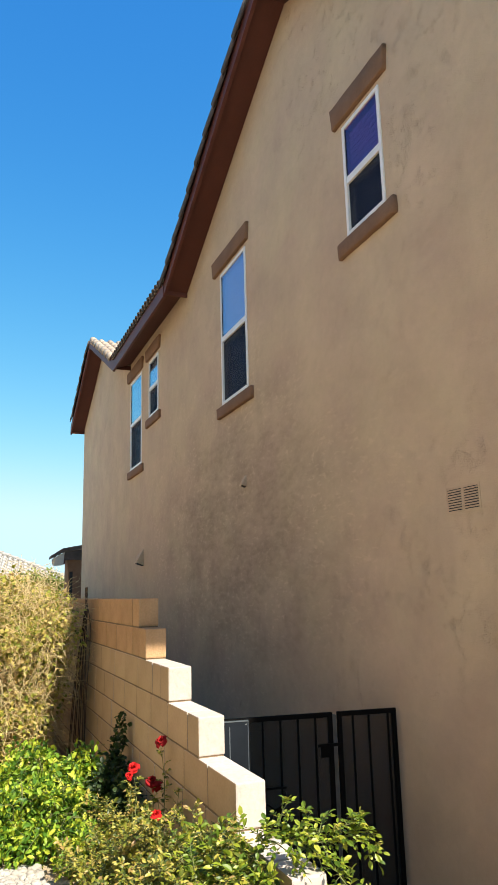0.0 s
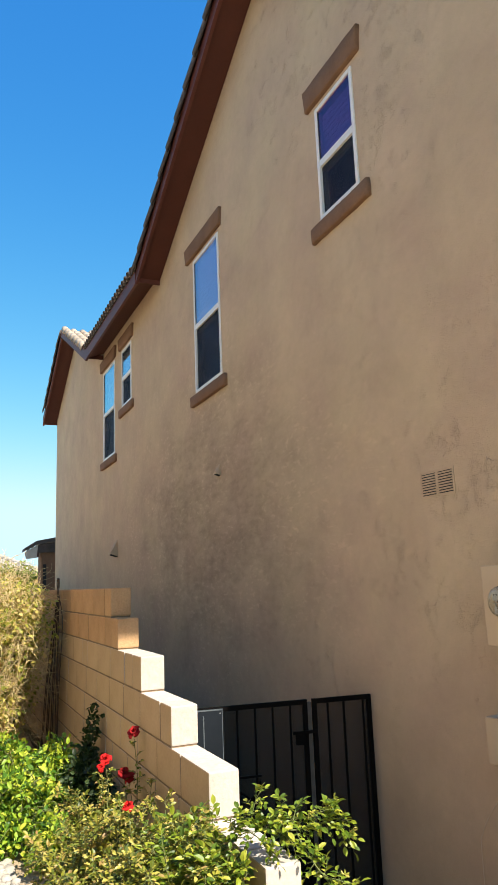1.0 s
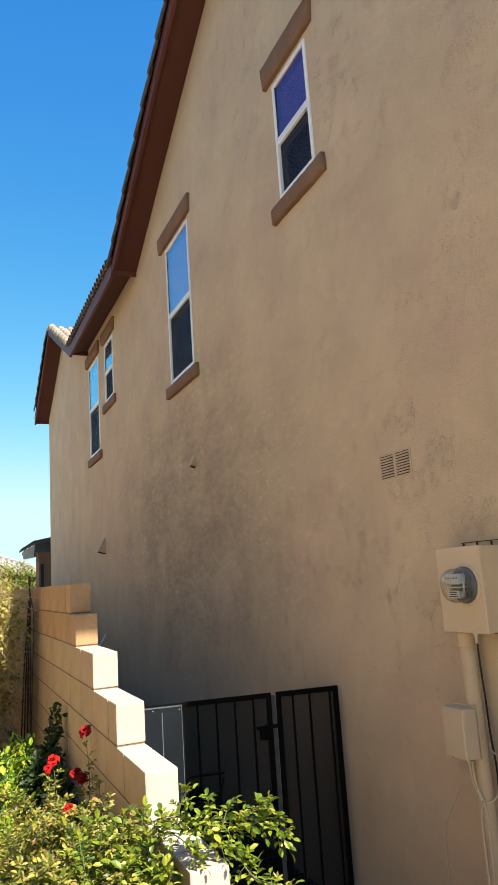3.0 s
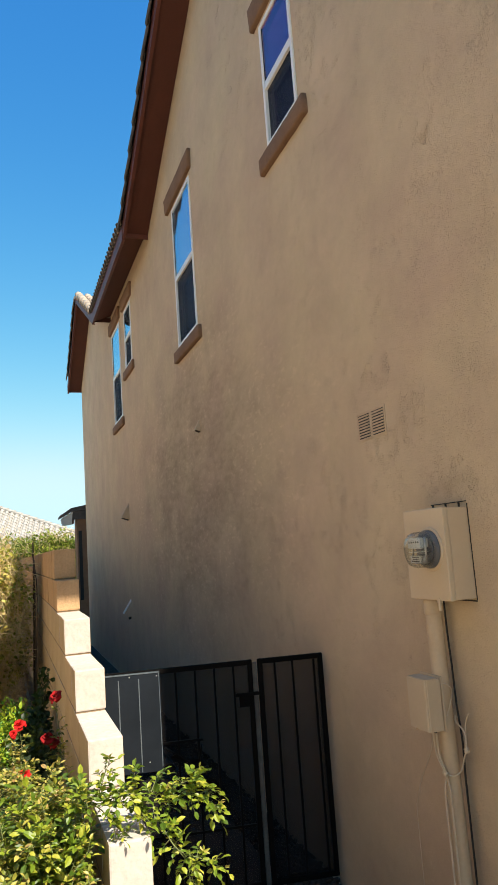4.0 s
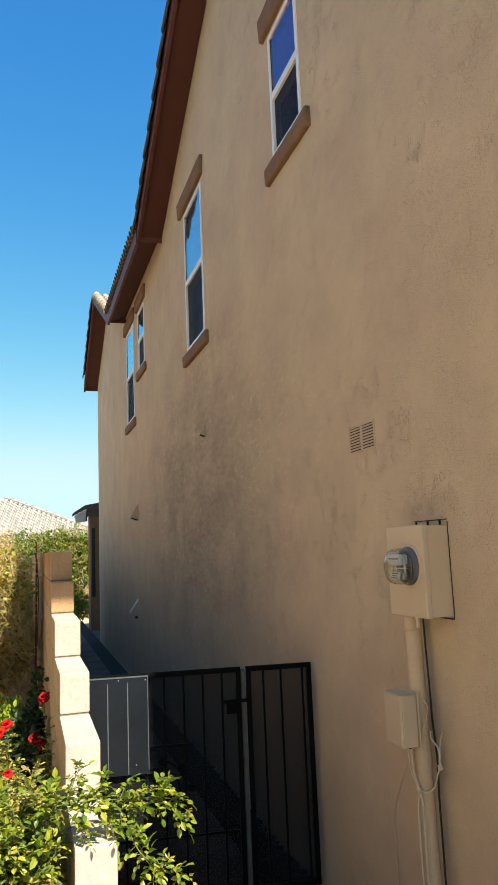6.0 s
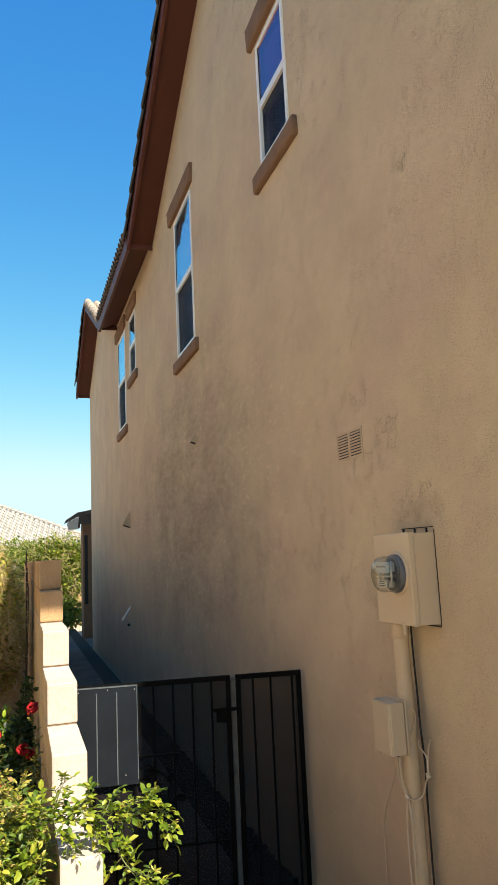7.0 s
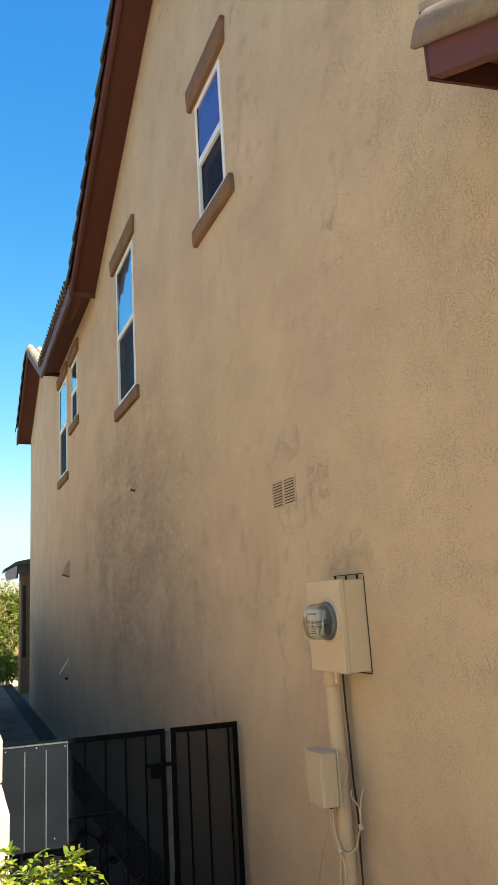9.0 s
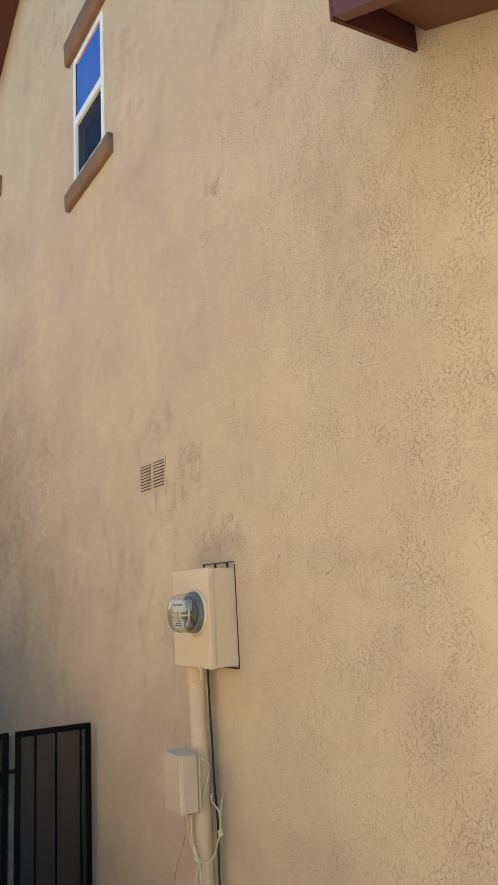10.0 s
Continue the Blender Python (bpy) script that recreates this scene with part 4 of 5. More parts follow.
def electric_meter():
    """A beige meter socket with a glass meter, let into the stucco."""
    ob = thing("electric_meter", "beige metal electric meter box with a round glass meter", "meter", at=(WX, 3.08, 1.09))
    body = part("body", box((-0.101, -0.128, 0.012), (0.01, 0.184, 0.406), 0.004), ENAMEL, ob)
    part("cover", box((-0.130, -0.132, 0.009), (-0.1015, 0.188, 0.410), 0.006), ENAMEL, ob, "beige front cover")
    part("flange", box((-0.003, -0.1365, 0.004), (0.004, -0.1325, 0.420), 0.001), DARK, ob, "dark gap round the box")
    part("flange", box((-0.004, -0.1325, -0.002), (0.004, 0.05, 0.004), 0.001), DARK, ob)
    part("flange", box((-0.004, -0.1325, 0.428), (0.004, 0.14, 0.432), 0.001), DARK, ob)
    for y in (-0.08, 0.02, 0.12):
        part("tab", box((-0.008, y - 0.003, 0.4065), (0.002, y + 0.003, 0.4275), 0.001), DARK, ob)
    c = (-0.130, -0.020, 0.232)
    part("ring", lathe([(0.0, 0.096), (0.006, 0.095), (0.009, 0.090), (0.008, 0.084), (-0.002, 0.082)], c, (-1, 0, 0), 40), ENAMEL, ob, "beige sealing ring", smooth=True)
    meter = part("meter_base", lathe([(0.0, 0.083), (0.022, 0.083), (0.026, 0.079), (0.026, 0.0)], c, (-1, 0, 0), 36), METER_GREY, ob, "grey meter base", smooth=True)
    part("glass_dome", lathe([(0.022, 0.080), (0.034, 0.0795), (0.066, 0.0785), (0.082, 0.077), (0.096, 0.071), (0.104, 0.058), (0.108, 0.040), (0.110, 0.0), (0.1075, 0.0), (0.1055, 0.039), (0.102, 0.056), (0.0945, 0.0685), (0.081, 0.0745), (0.066, 0.0760), (0.034, 0.0770), (0.024, 0.0770), (0.022, 0.080)], c, (-1, 0, 0), 40), DOME, meter, "clear glass dome", smooth=True).visible_shadow = False
    part("frame_plate", lathe([(0.027, 0.0), (0.027, 0.066), (0.032, 0.068), (0.034, 0.066), (0.034, 0.0)], c, (-1, 0, 0), 32), METER_GREY, meter, "grey inner plate", smooth=False)
    part("register", box((-0.214, -0.070, 0.238), (-0.196, 0.030, 0.286), 0.004), DIAL, meter, "pale register plate")
    part("register_side", box((-0.196, -0.060, 0.242), (-0.166, 0.020, 0.282), 0.003), DIAL, meter, "bright metal gear case")
    for k in range(5):
        part("dial", lathe([(0, 0.0042), (0.0012, 0.0042), (0.0012, 0.0)], (-0.2142, -0.056 + 0.018 * k, 0.266), (-1, 0, 0), 16), DARK, meter)
    part("name_plate", box((-0.212, -0.062, 0.176), (-0.205, 0.022, 0.208), 0.002), DIAL, meter, "pale lettered plate")
    for k, w in enumerate((0.06, 0.044, 0.052)):
        part("name_bar", box((-0.2128, -0.020 - w / 2, 0.182 + 0.009 * k), (-0.2118, -0.020 + w / 2, 0.1855 + 0.009 * k)), DARK, meter)
    part("disc", lathe([(-0.0015, 0.0), (-0.0015, 0.050), (0.0015, 0.050), (0.0015, 0.0)], (-0.184, -0.020, 0.224), (0, 0, 1), 28), STEEL, meter, "bright spinning disc")
    for y in (-0.072, 0.032):
        part("post", lathe([(0.0, 0.0), (0.0, 0.005), (0.11, 0.005), (0.11, 0.0)], (-0.190, y, 0.178), (0, 0, 1), 12), STEEL, meter, "bright metal post", smooth=True)
    for y in (-0.045, 0.005):
        part("coil", lathe([(0.0, 0.0), (0.0, 0.018), (0.03, 0.018), (0.03, 0.0)], (-0.166, y, 0.190), (-1, 0, 0), 18), STEEL, meter, smooth=True)
    part("hasp", box((-0.134, -0.052, 0.000), (-0.118, -0.030, 0.022), 0.003), ENAMEL, ob, "small beige hasp")
    part("padlock", box((-0.132, -0.046, -0.034), (-0.120, -0.034, 0.0), 0.003), ENAMEL, ob, "small beige seal")
    return ob


electric_meter()


def conduit():
    ob = thing("conduit", "tan painted conduit pipe down the wall below the meter", "pipe", at=(2.925, 3.146, G))
    lean = (0, 0.0195, 1)
    part("pipe", lathe([(0.0, 0.037), (1.765, 0.037)], (0, 0, 0.0), lean, 24), PIPE, ob, smooth=True)
    part("coupling", lathe([(1.69, 0.038), (1.695, 0.041), (1.752, 0.041), (1.757, 0.038)], (0, 0, 0), lean, 24), PIPE, ob, smooth=True)
    part("strap", box((-0.040, -0.033, 0.42), (0.072, 0.049, 0.445), 0.004), PIPE, ob)
    return ob


conduit()


def phone_box():
    """A small beige utility box with a sloped front, strapped to the conduit."""
    ob = thing("utility_box", "small beige plastic utility box strapped to the conduit", "box", at=(2.83, 3.192, 0.544))
    bm = prism([(-0.030, 0.070), (-0.030, -0.074), (-0.022, -0.082), (0.046, -0.084), (0.046, 0.074), (-0.022, 0.074)], "z", 0.0, 0.219)
    bmesh.ops.bevel(bm, geom=bm.edges[:], offset=0.004, segments=2, affect="EDGES")
    part("cover", bm, PLASTIC, ob)
    part("back_plate", box((0.0485, -0.089, -0.004), (0.056, 0.078, 0.227), 0.003), PLASTIC, ob)
    part("screw", lathe([(0, 0.009), (0.012, 0.009), (0.014, 0.006), (0.014, 0)], (-0.012, 0.045, 0.004), (0, 0, -1), 12), PLASTIC, ob, smooth=True)
    for y in (-0.05, -0.02, 0.01):
        part("grommet", lathe([(0, 0.008), (0.012, 0.007), (0.012, 0)], (0.02, y, 0.001), (0, 0, -1), 10), DARK, ob)
    return ob


phone_box()


def cables():
    runs = [
        ("thin beige cable sagging to the wall", [(2.845, 3.19, 0.545), (2.86, 3.183, 0.509), (2.89, 3.273, 0.405), (2.94, 3.454, 0.24), (2.975, 3.567, 0.111), (2.985, 3.60, 0.0), (2.987, 3.60, G)], 0.0022, CABLE),
        ("beige cable tied along the conduit", [(2.86, 3.156, 0.54), (2.868, 3.158, 0.43), (2.880, 3.138, 0.362), (2.878, 3.156, 0.287), (2.876, 3.157, 0.20), (2.874, 3.15, -0.1), (2.874, 3.15, G)], 0.0045, CABLE),
        ("beige cable tied along the conduit", [(2.86, 3.180, 0.54), (2.866, 3.175, 0.43), (2.878, 3.143, 0.362), (2.882, 3.122, 0.299), (2.883, 3.124, 0.20), (2.880, 3.12, -0.1), (2.880, 3.12, G)], 0.004, CABLE),
        ("beige cable looped round the conduit", [(2.880, 3.142, 0.360), (2.905, 3.118, 0.352), (2.935, 3.104, 0.374), (2.945, 3.088, 0.43), (2.945, 3.066, 0.467), (2.945, 3.067, 0.536), (2.935, 3.108, 0.575), (2.945, 3.12, 0.60)], 0.0036, CABLE),
        ("beige cable end curling off the wall", [(2.945, 3.070, 0.457), (2.955, 3.078, 0.499), (2.965, 3.085, 0.557), (2.968, 3.068, 0.597), (2.962, 3.046, 0.617)], 0.0036, CABLE),
        ("thin beige cable looped beside the utility box", [(2.888, 3.135, 0.742), (2.915, 3.106, 0.73), (2.925, 3.098, 0.702), (2.915, 3.112, 0.642), (2.90, 3.12, 0.60)], 0.0024, CABLE),
        # added dark line, stands for the conduit's shadow on the wall
        ("black line added down the conduit for its shadow", [(2.965, 3.150, 1.10), (2.966, 3.148, 0.94), (2.966, 3.140, 0.79), (2.966, 3.136, 0.646), (2.966, 3.120, 0.488), (2.966, 3.126, 0.343), (2.966, 3.126, 0.213), (2.966, 3.122, G)], 0.0048, DARK),
    ]
    for label, pts, r, mat in runs:
        ob = tubes("cable", [(arc(pts, 6), r)], mat, sides=6)
        tagged(ob, label, "cable", group="cables by the meter")


cables()
for at, tilt in (((2.946, 3.066, 0.462), (0, 0.5, 1)), ((2.879, 3.140, 0.361), (0, 0.9, 0.4))):
    knot = part("cable_tie", lathe([(-0.012, 0.0), (-0.011, 0.009), (-0.004, 0.012), (0.004, 0.009), (0.011, 0.012), (0.014, 0.0)], at, tilt, 10), CABLE)
    tagged(knot, "knotted beige tie round the cables", "cable tie")


def stub(name, label, start, way, length, r, mat):
    ob = thing(name, label, "pipe", at=start)
    d = Vector(way).normalized()
    part("pipe", lathe([(-0.02, r), (length, r), (length, r * 0.75), (length - 0.03, r * 0.75), (length - 0.03, 0)], (0, 0, 0), d, 16), mat, ob, smooth=False)
    return ob


stub("pipe_stub", "thin white pipe stub sticking out of the wall", (WX, 12.1, 0.66), (-0.55, 0.05, -0.84), 0.24, 0.015, VINYL)
stub("pipe_stub", "small dark pipe stub low on the wall", (WX, 12.17, 0.38), (-1, 0, -0.2), 0.04, 0.020, DARK)


def vent_hood(label, at, wide, deep, high):
    """A sloped sheet-metal hood whose mouth faces down, closed by a dark panel for its shade."""
    ob = thing("vent_hood", label, "vent", at=at)
    bm = prism([(0.0, high), (-deep, 0.20 * high), (-deep * 0.93, 0.12 * high), (0.0, -0.03 * high)], "y", -wide / 2, wide / 2)
    part("hood", bm, STUCCO, ob)
    part("lip", prism([(-deep - 0.004, 0.22 * high), (-deep * 0.93 - 0.004, 0.10 * high), (-deep * 0.93 + 0.002, 0.10 * high), (-deep + 0.002, 0.22 * high)], "y", -wide / 2 - 0.003, wide / 2 + 0.003), PIPE, ob, "paler folded lip")
    part("mouth_shade", prism([(-deep * 0.90, 0.105 * high), (-0.004, -0.035 * high), (-0.004, -0.060 * high), (-deep * 0.90, 0.08 * high)], "y", -wide / 2 + 0.008, wide / 2 - 0.008), DARK, ob, "dark panel standing for the shade in the mouth")
    return ob


vent_hood("small tan metal vent hood on the stucco wall", (WX, 11.98, 1.96), 0.17, 0.12, 0.26)
vent_hood("tiny tan vent hood with a dark mouth", (WX, 7.27, 2.588), 0.075, 0.055, 0.12)


# ---- gate ----
def metal_gate():
    """Black steel gate and side panel between the block wall and the house, backed by dark perforated sheet."""
    ob = thing("metal_gate", "black steel gate backed with dark perforated sheet, closed", "gate")
    ob.matrix_basis = pose(1.572, 4.757, 0, 0, 0, -8.27)
    z0, z1, t = -0.60, 0.70, 0.030

    def leaf(name, a, b, bars):
        bm = bmesh.new()
        for lo, hi in (((a, z0), (a + t, z1)), ((b - t, z0), (b, z1)), ((a + t, z1 - t), (b - t, z1)), ((a + t, z0), (b - t, z0 + t))):
            add_box(bm, (lo[0], -0.013, lo[1]), (hi[0], 0.013, hi[1]), 0.003)
        fr = part(name, bm, BLACK_STEEL, ob)
        for share in bars:
            s = a + (b - a) * share
            part("bar", box((s - 0.0065, -0.0075, z0 + t), (s + 0.0065, 0.0055, z1 - t), 0.002), BLACK_STEEL, fr)
        part("screen", box((a + 0.01, 0.0185, z0 + 0.01), (b - 0.01, 0.0205, z1 - 0.012)), GATE_SCREEN, fr, "dark perforated steel sheet")
        return fr

    gate = leaf("gate_frame", 0.012, 0.955, [k / 8 for k in range(1, 8)])
    panel = leaf("side_panel", 0.990, 1.405, (0.26, 0.53, 0.86))
    part("post", box((0.958, 0.0, G - 0.05), (0.986, 0.03, z1 - 0.02), 0.003), POST, ob, "weathered grey gate post")
    part("rail", box((0.38, -0.012, 0.262), (0.63, 0.006, 0.276), 0.002), BLACK_STEEL, gate)
    part("rail", box((0.046, -0.010, -0.256), (0.921, 0.006, -0.244), 0.002), BLACK_STEEL, gate)
    tubes("scroll", [(arc([(0.40, -0.013, 0.245), (0.47, -0.013, 0.20), (0.56, -0.013, 0.13), (0.60, -0.013, 0.04), (0.55, -0.013, -0.03), (0.48, -0.013, -0.02), (0.47, -0.013, 0.03), (0.52, -0.013, 0.05)]), 0.006),
                     (arc([(0.62, -0.013, 0.245), (0.60, -0.013, 0.16), (0.56, -0.013, 0.06), (0.58, -0.013, -0.06), (0.62, -0.013, -0.17)]), 0.006)], BLACK_STEEL, gate, "wrought scroll with leaves")
    rng = random.Random(2)
    for p, d in (((0.43, 0.19), (1, -0.25)), ((0.46, 0.13), (-1, 0.1)), ((0.55, 0.12), (0.8, 0.6)), ((0.60, 0.03), (0.9, -0.2)), ((0.50, -0.02), (-0.9, -0.4)), ((0.57, -0.02), (0.2, -1))):
        v, f = leaf_data([(Vector((p[0], -0.016, p[1])), Vector((d[0], 0, d[1])).normalized(), Vector((0, -1, 0)), 0.075, 0.045)])
        leafm = raw_part("iron_leaf", v, f, BLACK_STEEL, gate)
        s = leafm.modifiers.new("thickness", "SOLIDIFY")
        s.thickness = 0.004
    sheet = part("plastic_sheet", box((0.015, -0.0235, 0.125), (0.388, -0.0185, 0.692), 0.001), ACRYLIC, gate, "blue-grey plastic sheet fixed to the bars")
    # pale lines painted for the sky reflected along the bars
    for s in (0.146, 0.264):
        part("strip", box((s - 0.0032, -0.027, 0.13), (s + 0.0032, -0.0238, 0.655), 0.001), SKY_GLINT, sheet)
    # painted highlights along the top and side edges
    part("edge_glint", box((0.017, -0.0262, 0.682), (0.386, -0.0238, 0.690), 0.0005), SKY_GLINT, sheet, "painted highlight along the sheet edge")
    part("edge_glint", box((0.3815, -0.0262, 0.15), (0.3855, -0.0238, 0.680), 0.0005), SKY_GLINT, sheet, "painted highlight along the sheet edge")
    for s, z in ((0.04, 0.665), (0.21, 0.67), (0.37, 0.665), (0.04, 0.15), (0.31, 0.18)):
        part("screw", lathe([(0, 0.0042), (0.003, 0.003), (0.003, 0)], (s, -0.0238, z), (0, -1, 0), 8), STEEL, sheet)
    part("latch", box((0.86, -0.034, 0.43), (0.925, -0.018, 0.50), 0.004), BLACK_STEEL, gate, "black latch plate")
    part("latch_bar", box((0.84, -0.042, 0.495), (1.01, -0.030, 0.515), 0.003), BLACK_STEEL, gate)
    return ob


metal_gate()


# ---- trellis ----
def trellis():
    """A fan of thin rods, spread at the foot and gathered at the top, with a looped finial."""
    ob = thing("garden_trellis", "thin rusty iron fan trellis standing against the block wall", "trellis", at=(1.335, 7.25, -0.16))
    for k in range(8):
        foot, tip = 0.02 + 0.15 * k, -0.02 + 0.022 * k
        top = 1.50 + 0.03 * (k % 3)
        tubes("rod", [(arc([(0.012 * (k % 2), foot, 0), (0.012 * (k % 2) + 0.004 * (-1) ** k, foot * 0.62 + tip * 0.38, 0.75), (0.01 * (k % 2), tip, top)]), 0.0045)], RUST, ob)
    tubes("rod", [(arc([(0.0, 0.0, 0), (0.01, -0.04, 0.75), (0.02, -0.13, 1.30), (0.0, -0.06, 1.55), (-0.01, 0.0, 1.62)]), 0.0045)], RUST, ob)
    for z, a, b in ((0.30, 0.0, 0.86), (0.80, 0.0, 0.52), (1.25, -0.01, 0.22)):
        tubes("cross_rod", [([(0.018, a, z), (0.018, b, z)], 0.003)], RUST, ob)
    for y in (-0.02, 0.05):
        tubes("finial", [(arc([(0, y, 1.45), (0, y, 1.60), (0, y - 0.030, 1.66), (0, y - 0.02, 1.715), (0, y + 0.02, 1.72), (0, y + 0.035, 1.67), (0, y + 0.012, 1.63)]), 0.0042)], RUST, ob)
    return ob


trellis()


# ---- plants ----
def compound_leaf(places, rng, foot, d, length, size):
    """A leaf stalk with paired leaflets and one at the tip, added to places; gives the stalk as a tube path."""
    side = d.cross(Vector((0, 0, 1)))
    side = side.normalized() if side.length > 1e-3 else Vector((1, 0, 0))
    pts = [foot + d * length * t - Vector((0, 0, 0.25 * length * t * t)) for t in (0, 0.35, 0.7, 1.0)]
    for t, k in ((1, 0.85), (2, 1.0)):
        for sgn in (-1, 1):
            dd = (d * 0.5 + side * sgn * 0.9 + unit(rng) * 0.28).normalized()
            places.append((pts[t], dd, (Vector((0, 0, 1)) + unit(rng) * 0.7).normalized(), size * k * rng.uniform(0.8, 1.15), size * 0.56 * k))
    places.append((pts[3], (d + unit(rng) * 0.25 - Vector((0, 0, 0.3))).normalized(), (Vector((0, 0, 1)) + unit(rng) * 0.6).normalized(), size * 1.15, size * 0.62))
    return (pts, [0.0014, 0.0012, 0.001, 0.0008])


def blossom(parent, centre, size, mat, seed, label):
    """A full rose: rings of cupped petals, opening outwards."""
    rng = random.Random(seed)
    verts, faces = [], []
    ax = (Vector((-0.25, -0.6, 0.8)) + unit(rng) * 0.35).normalized()
    u = ax.orthogonal().normalized()
    w = ax.cross(u)
    for ring, (n, lean, ln) in enumerate(((3, -0.25, 0.60), (4, 0.30, 0.66), (5, 0.80, 0.74), (5, 1.25, 0.84), (4, 1.75, 0.80))):
        for k in range(n):
            a = 2 * math.pi * (k + 0.37 * ring) / n + rng.uniform(-0.45, 0.45)
            ln_k = ln * rng.uniform(0.75, 1.2)
            out = u * math.cos(a) + w * math.sin(a)
            tang = ax.cross(out)
            b = len(verts)
            for i in range(4):
                t = i / 3
                ang = lean * (0.35 + 0.75 * t)
                c = Vector(centre) + out * (0.03 * size + size * ln_k * t * math.sin(ang) * 0.8) + ax * (size * ln_k * t * math.cos(ang) * 0.8)
                wd = size * 0.34 * (0.45 + 1.1 * t - 0.55 * t * t * t)
                for s in (-1, 0, 1):
                    verts.append(c + tang * wd * s + (out * 0.10 * size * (abs(s) * -1.0)) + unit(rng) * size * 0.06)
            for i in range(3):
                for s in range(2):
                    q = b + i * 3 + s
                    faces.append((q, q + 1, q + 4, q + 3))
    return raw_part("flower", verts, faces, mat, parent, label, smooth=True)


def rose_bush():
    """A rose sprawling along the block wall, with one branch arching over the lowest steps."""
    rng = random.Random(21)
    ob = thing("rose_bush", "sprawling green rose bush with red flowers beside the block wall", "rose bush", at=(1.15, 3.6, -0.14))
    base = Vector(ob.location)
    canes, places, stalks = [], [], []

    def cane(pts, r, leafy=0.25, size=0.036, dense=0.028):
        line = arc(pts, 7)
        canes.append(([p - base for p in line], [r * (1 - 0.75 * i / len(line)) for i in range(len(line))]))
        run = 0.0
        total = sum((b - a).length for a, b in zip(line, line[1:]))
        done = 0.0
        for a, b in zip(line, line[1:]):
            seg = (b - a).length
            done += seg
            run += seg
            while run > dense:
                run -= dense
                if done / total < leafy:
                    continue
                d = ((b - a).normalized() * 0.4 + unit(rng) + Vector((0, 0, 0.25))).normalized()
                stalks.append(compound_leaf(places, rng, a.lerp(b, rng.random()) - base, d, size * 1.6, size * rng.uniform(0.7, 1.15)))

    roots = [Vector((1.15 + rng.uniform(-0.15, 0.12), y, -0.16)) for y in (2.55, 2.9, 3.2, 3.5, 3.8, 4.1, 4.35)]
    # branches over the wall: a main cane reaching out, side shoots along it, one hanging down to spent heads
    out = [(1.24, 3.05, -0.16), (1.28, 3.02, 0.30), (1.33, 2.97, 0.56), (1.42, 2.95, 0.555), (1.50, 2.95, 0.535), (1.58, 2.95, 0.525), (1.665, 2.95, 0.533), (1.735, 2.95, 0.52), (1.795, 2.94, 0.46)]
    cane(out, 0.0048, 0.52, 0.031, 0.0095)
    hang = [(1.57, 2.95, 0.515), (1.60, 2.91, 0.44), (1.64, 2.88, 0.38), (1.705, 2.86, 0.35), (1.775, 2.85, 0.315)]
    cane(hang, 0.0034, 0.10, 0.033, 0.012)
    for pts in ([(1.635, 2.88, 0.385), (1.67, 2.88, 0.33), (1.685, 2.88, 0.265)], [(1.70, 2.95, 0.53), (1.73, 2.96, 0.58), (1.75, 2.96, 0.60)], [(1.62, 2.95, 0.53), (1.66, 2.94, 0.57), (1.71, 2.93, 0.585)],
                [(1.45, 2.95, 0.55), (1.50, 2.96, 0.61), (1.53, 2.95, 0.635)], [(1.38, 2.96, 0.56), (1.41, 2.97, 0.64), (1.432, 2.96, 0.685)], [(1.36, 2.95, 0.56), (1.40, 2.92, 0.53), (1.44, 2.90, 0.47)],
                [(1.50, 2.95, 0.535), (1.53, 2.92, 0.50), (1.545, 2.90, 0.44)], [(1.735, 2.95, 0.52), (1.775, 2.96, 0.535), (1.80, 2.95, 0.52)], [(1.33, 2.97, 0.56), (1.30, 2.93, 0.60), (1.34, 2.90, 0.62)],
                [(1.42, 2.95, 0.555), (1.45, 2.92, 0.585), (1.50, 2.90, 0.58)], [(1.55, 2.95, 0.53), (1.58, 2.98, 0.57), (1.60, 2.99, 0.60)]):
        cane(pts, 0.0026, 0.08, 0.030, 0.0095)
    for k in range(22):
        x, y = rng.uniform(1.05, 1.37), rng.uniform(2.82, 3.30)
        top = 0.42 + 0.16 * rng.random()
        r0 = Vector((1.20 + rng.uniform(-0.08, 0.08), 3.05 + rng.uniform(-0.15, 0.15), -0.16))
        cane([r0, r0.lerp(Vector((x, y, top)), 0.6) + Vector((0, 0, 0.07)), (x, y, top)], 0.0035, 0.50, 0.034, 0.014)
    spent = [(1.625, 2.94, 0.585), (1.745, 2.955, 0.615), (1.81, 2.94, 0.49), (1.805, 2.94, 0.47), (1.79, 2.85, 0.312), (1.72, 2.86, 0.37), (1.69, 2.87, 0.30)]
    spray = len(places)
    # body of the bush
    for k in range(105):
        y = rng.uniform(2.35, 4.25)
        x = rng.uniform(0.72, 1.36)
        top = 0.52 - 0.16 * abs(x - 1.2) / 0.5 + rng.uniform(-0.22, 0.08) - 0.10 * max(0, (y - 3.6))
        if y < 2.8:
            top -= 0.10
        r0 = rng.choice(roots)
        r0 = Vector((min(r0.x, 1.3), r0.y, r0.z))
        m = r0.lerp(Vector((x, y, top)), 0.55) + Vector((rng.uniform(-0.08, 0.08), rng.uniform(-0.08, 0.08), 0.10))
        m.x = min(m.x, 1.36)
        cane([r0, m, (min(x, 1.37), y, top)], 0.0038, 0.22, 0.0255, 0.0125)
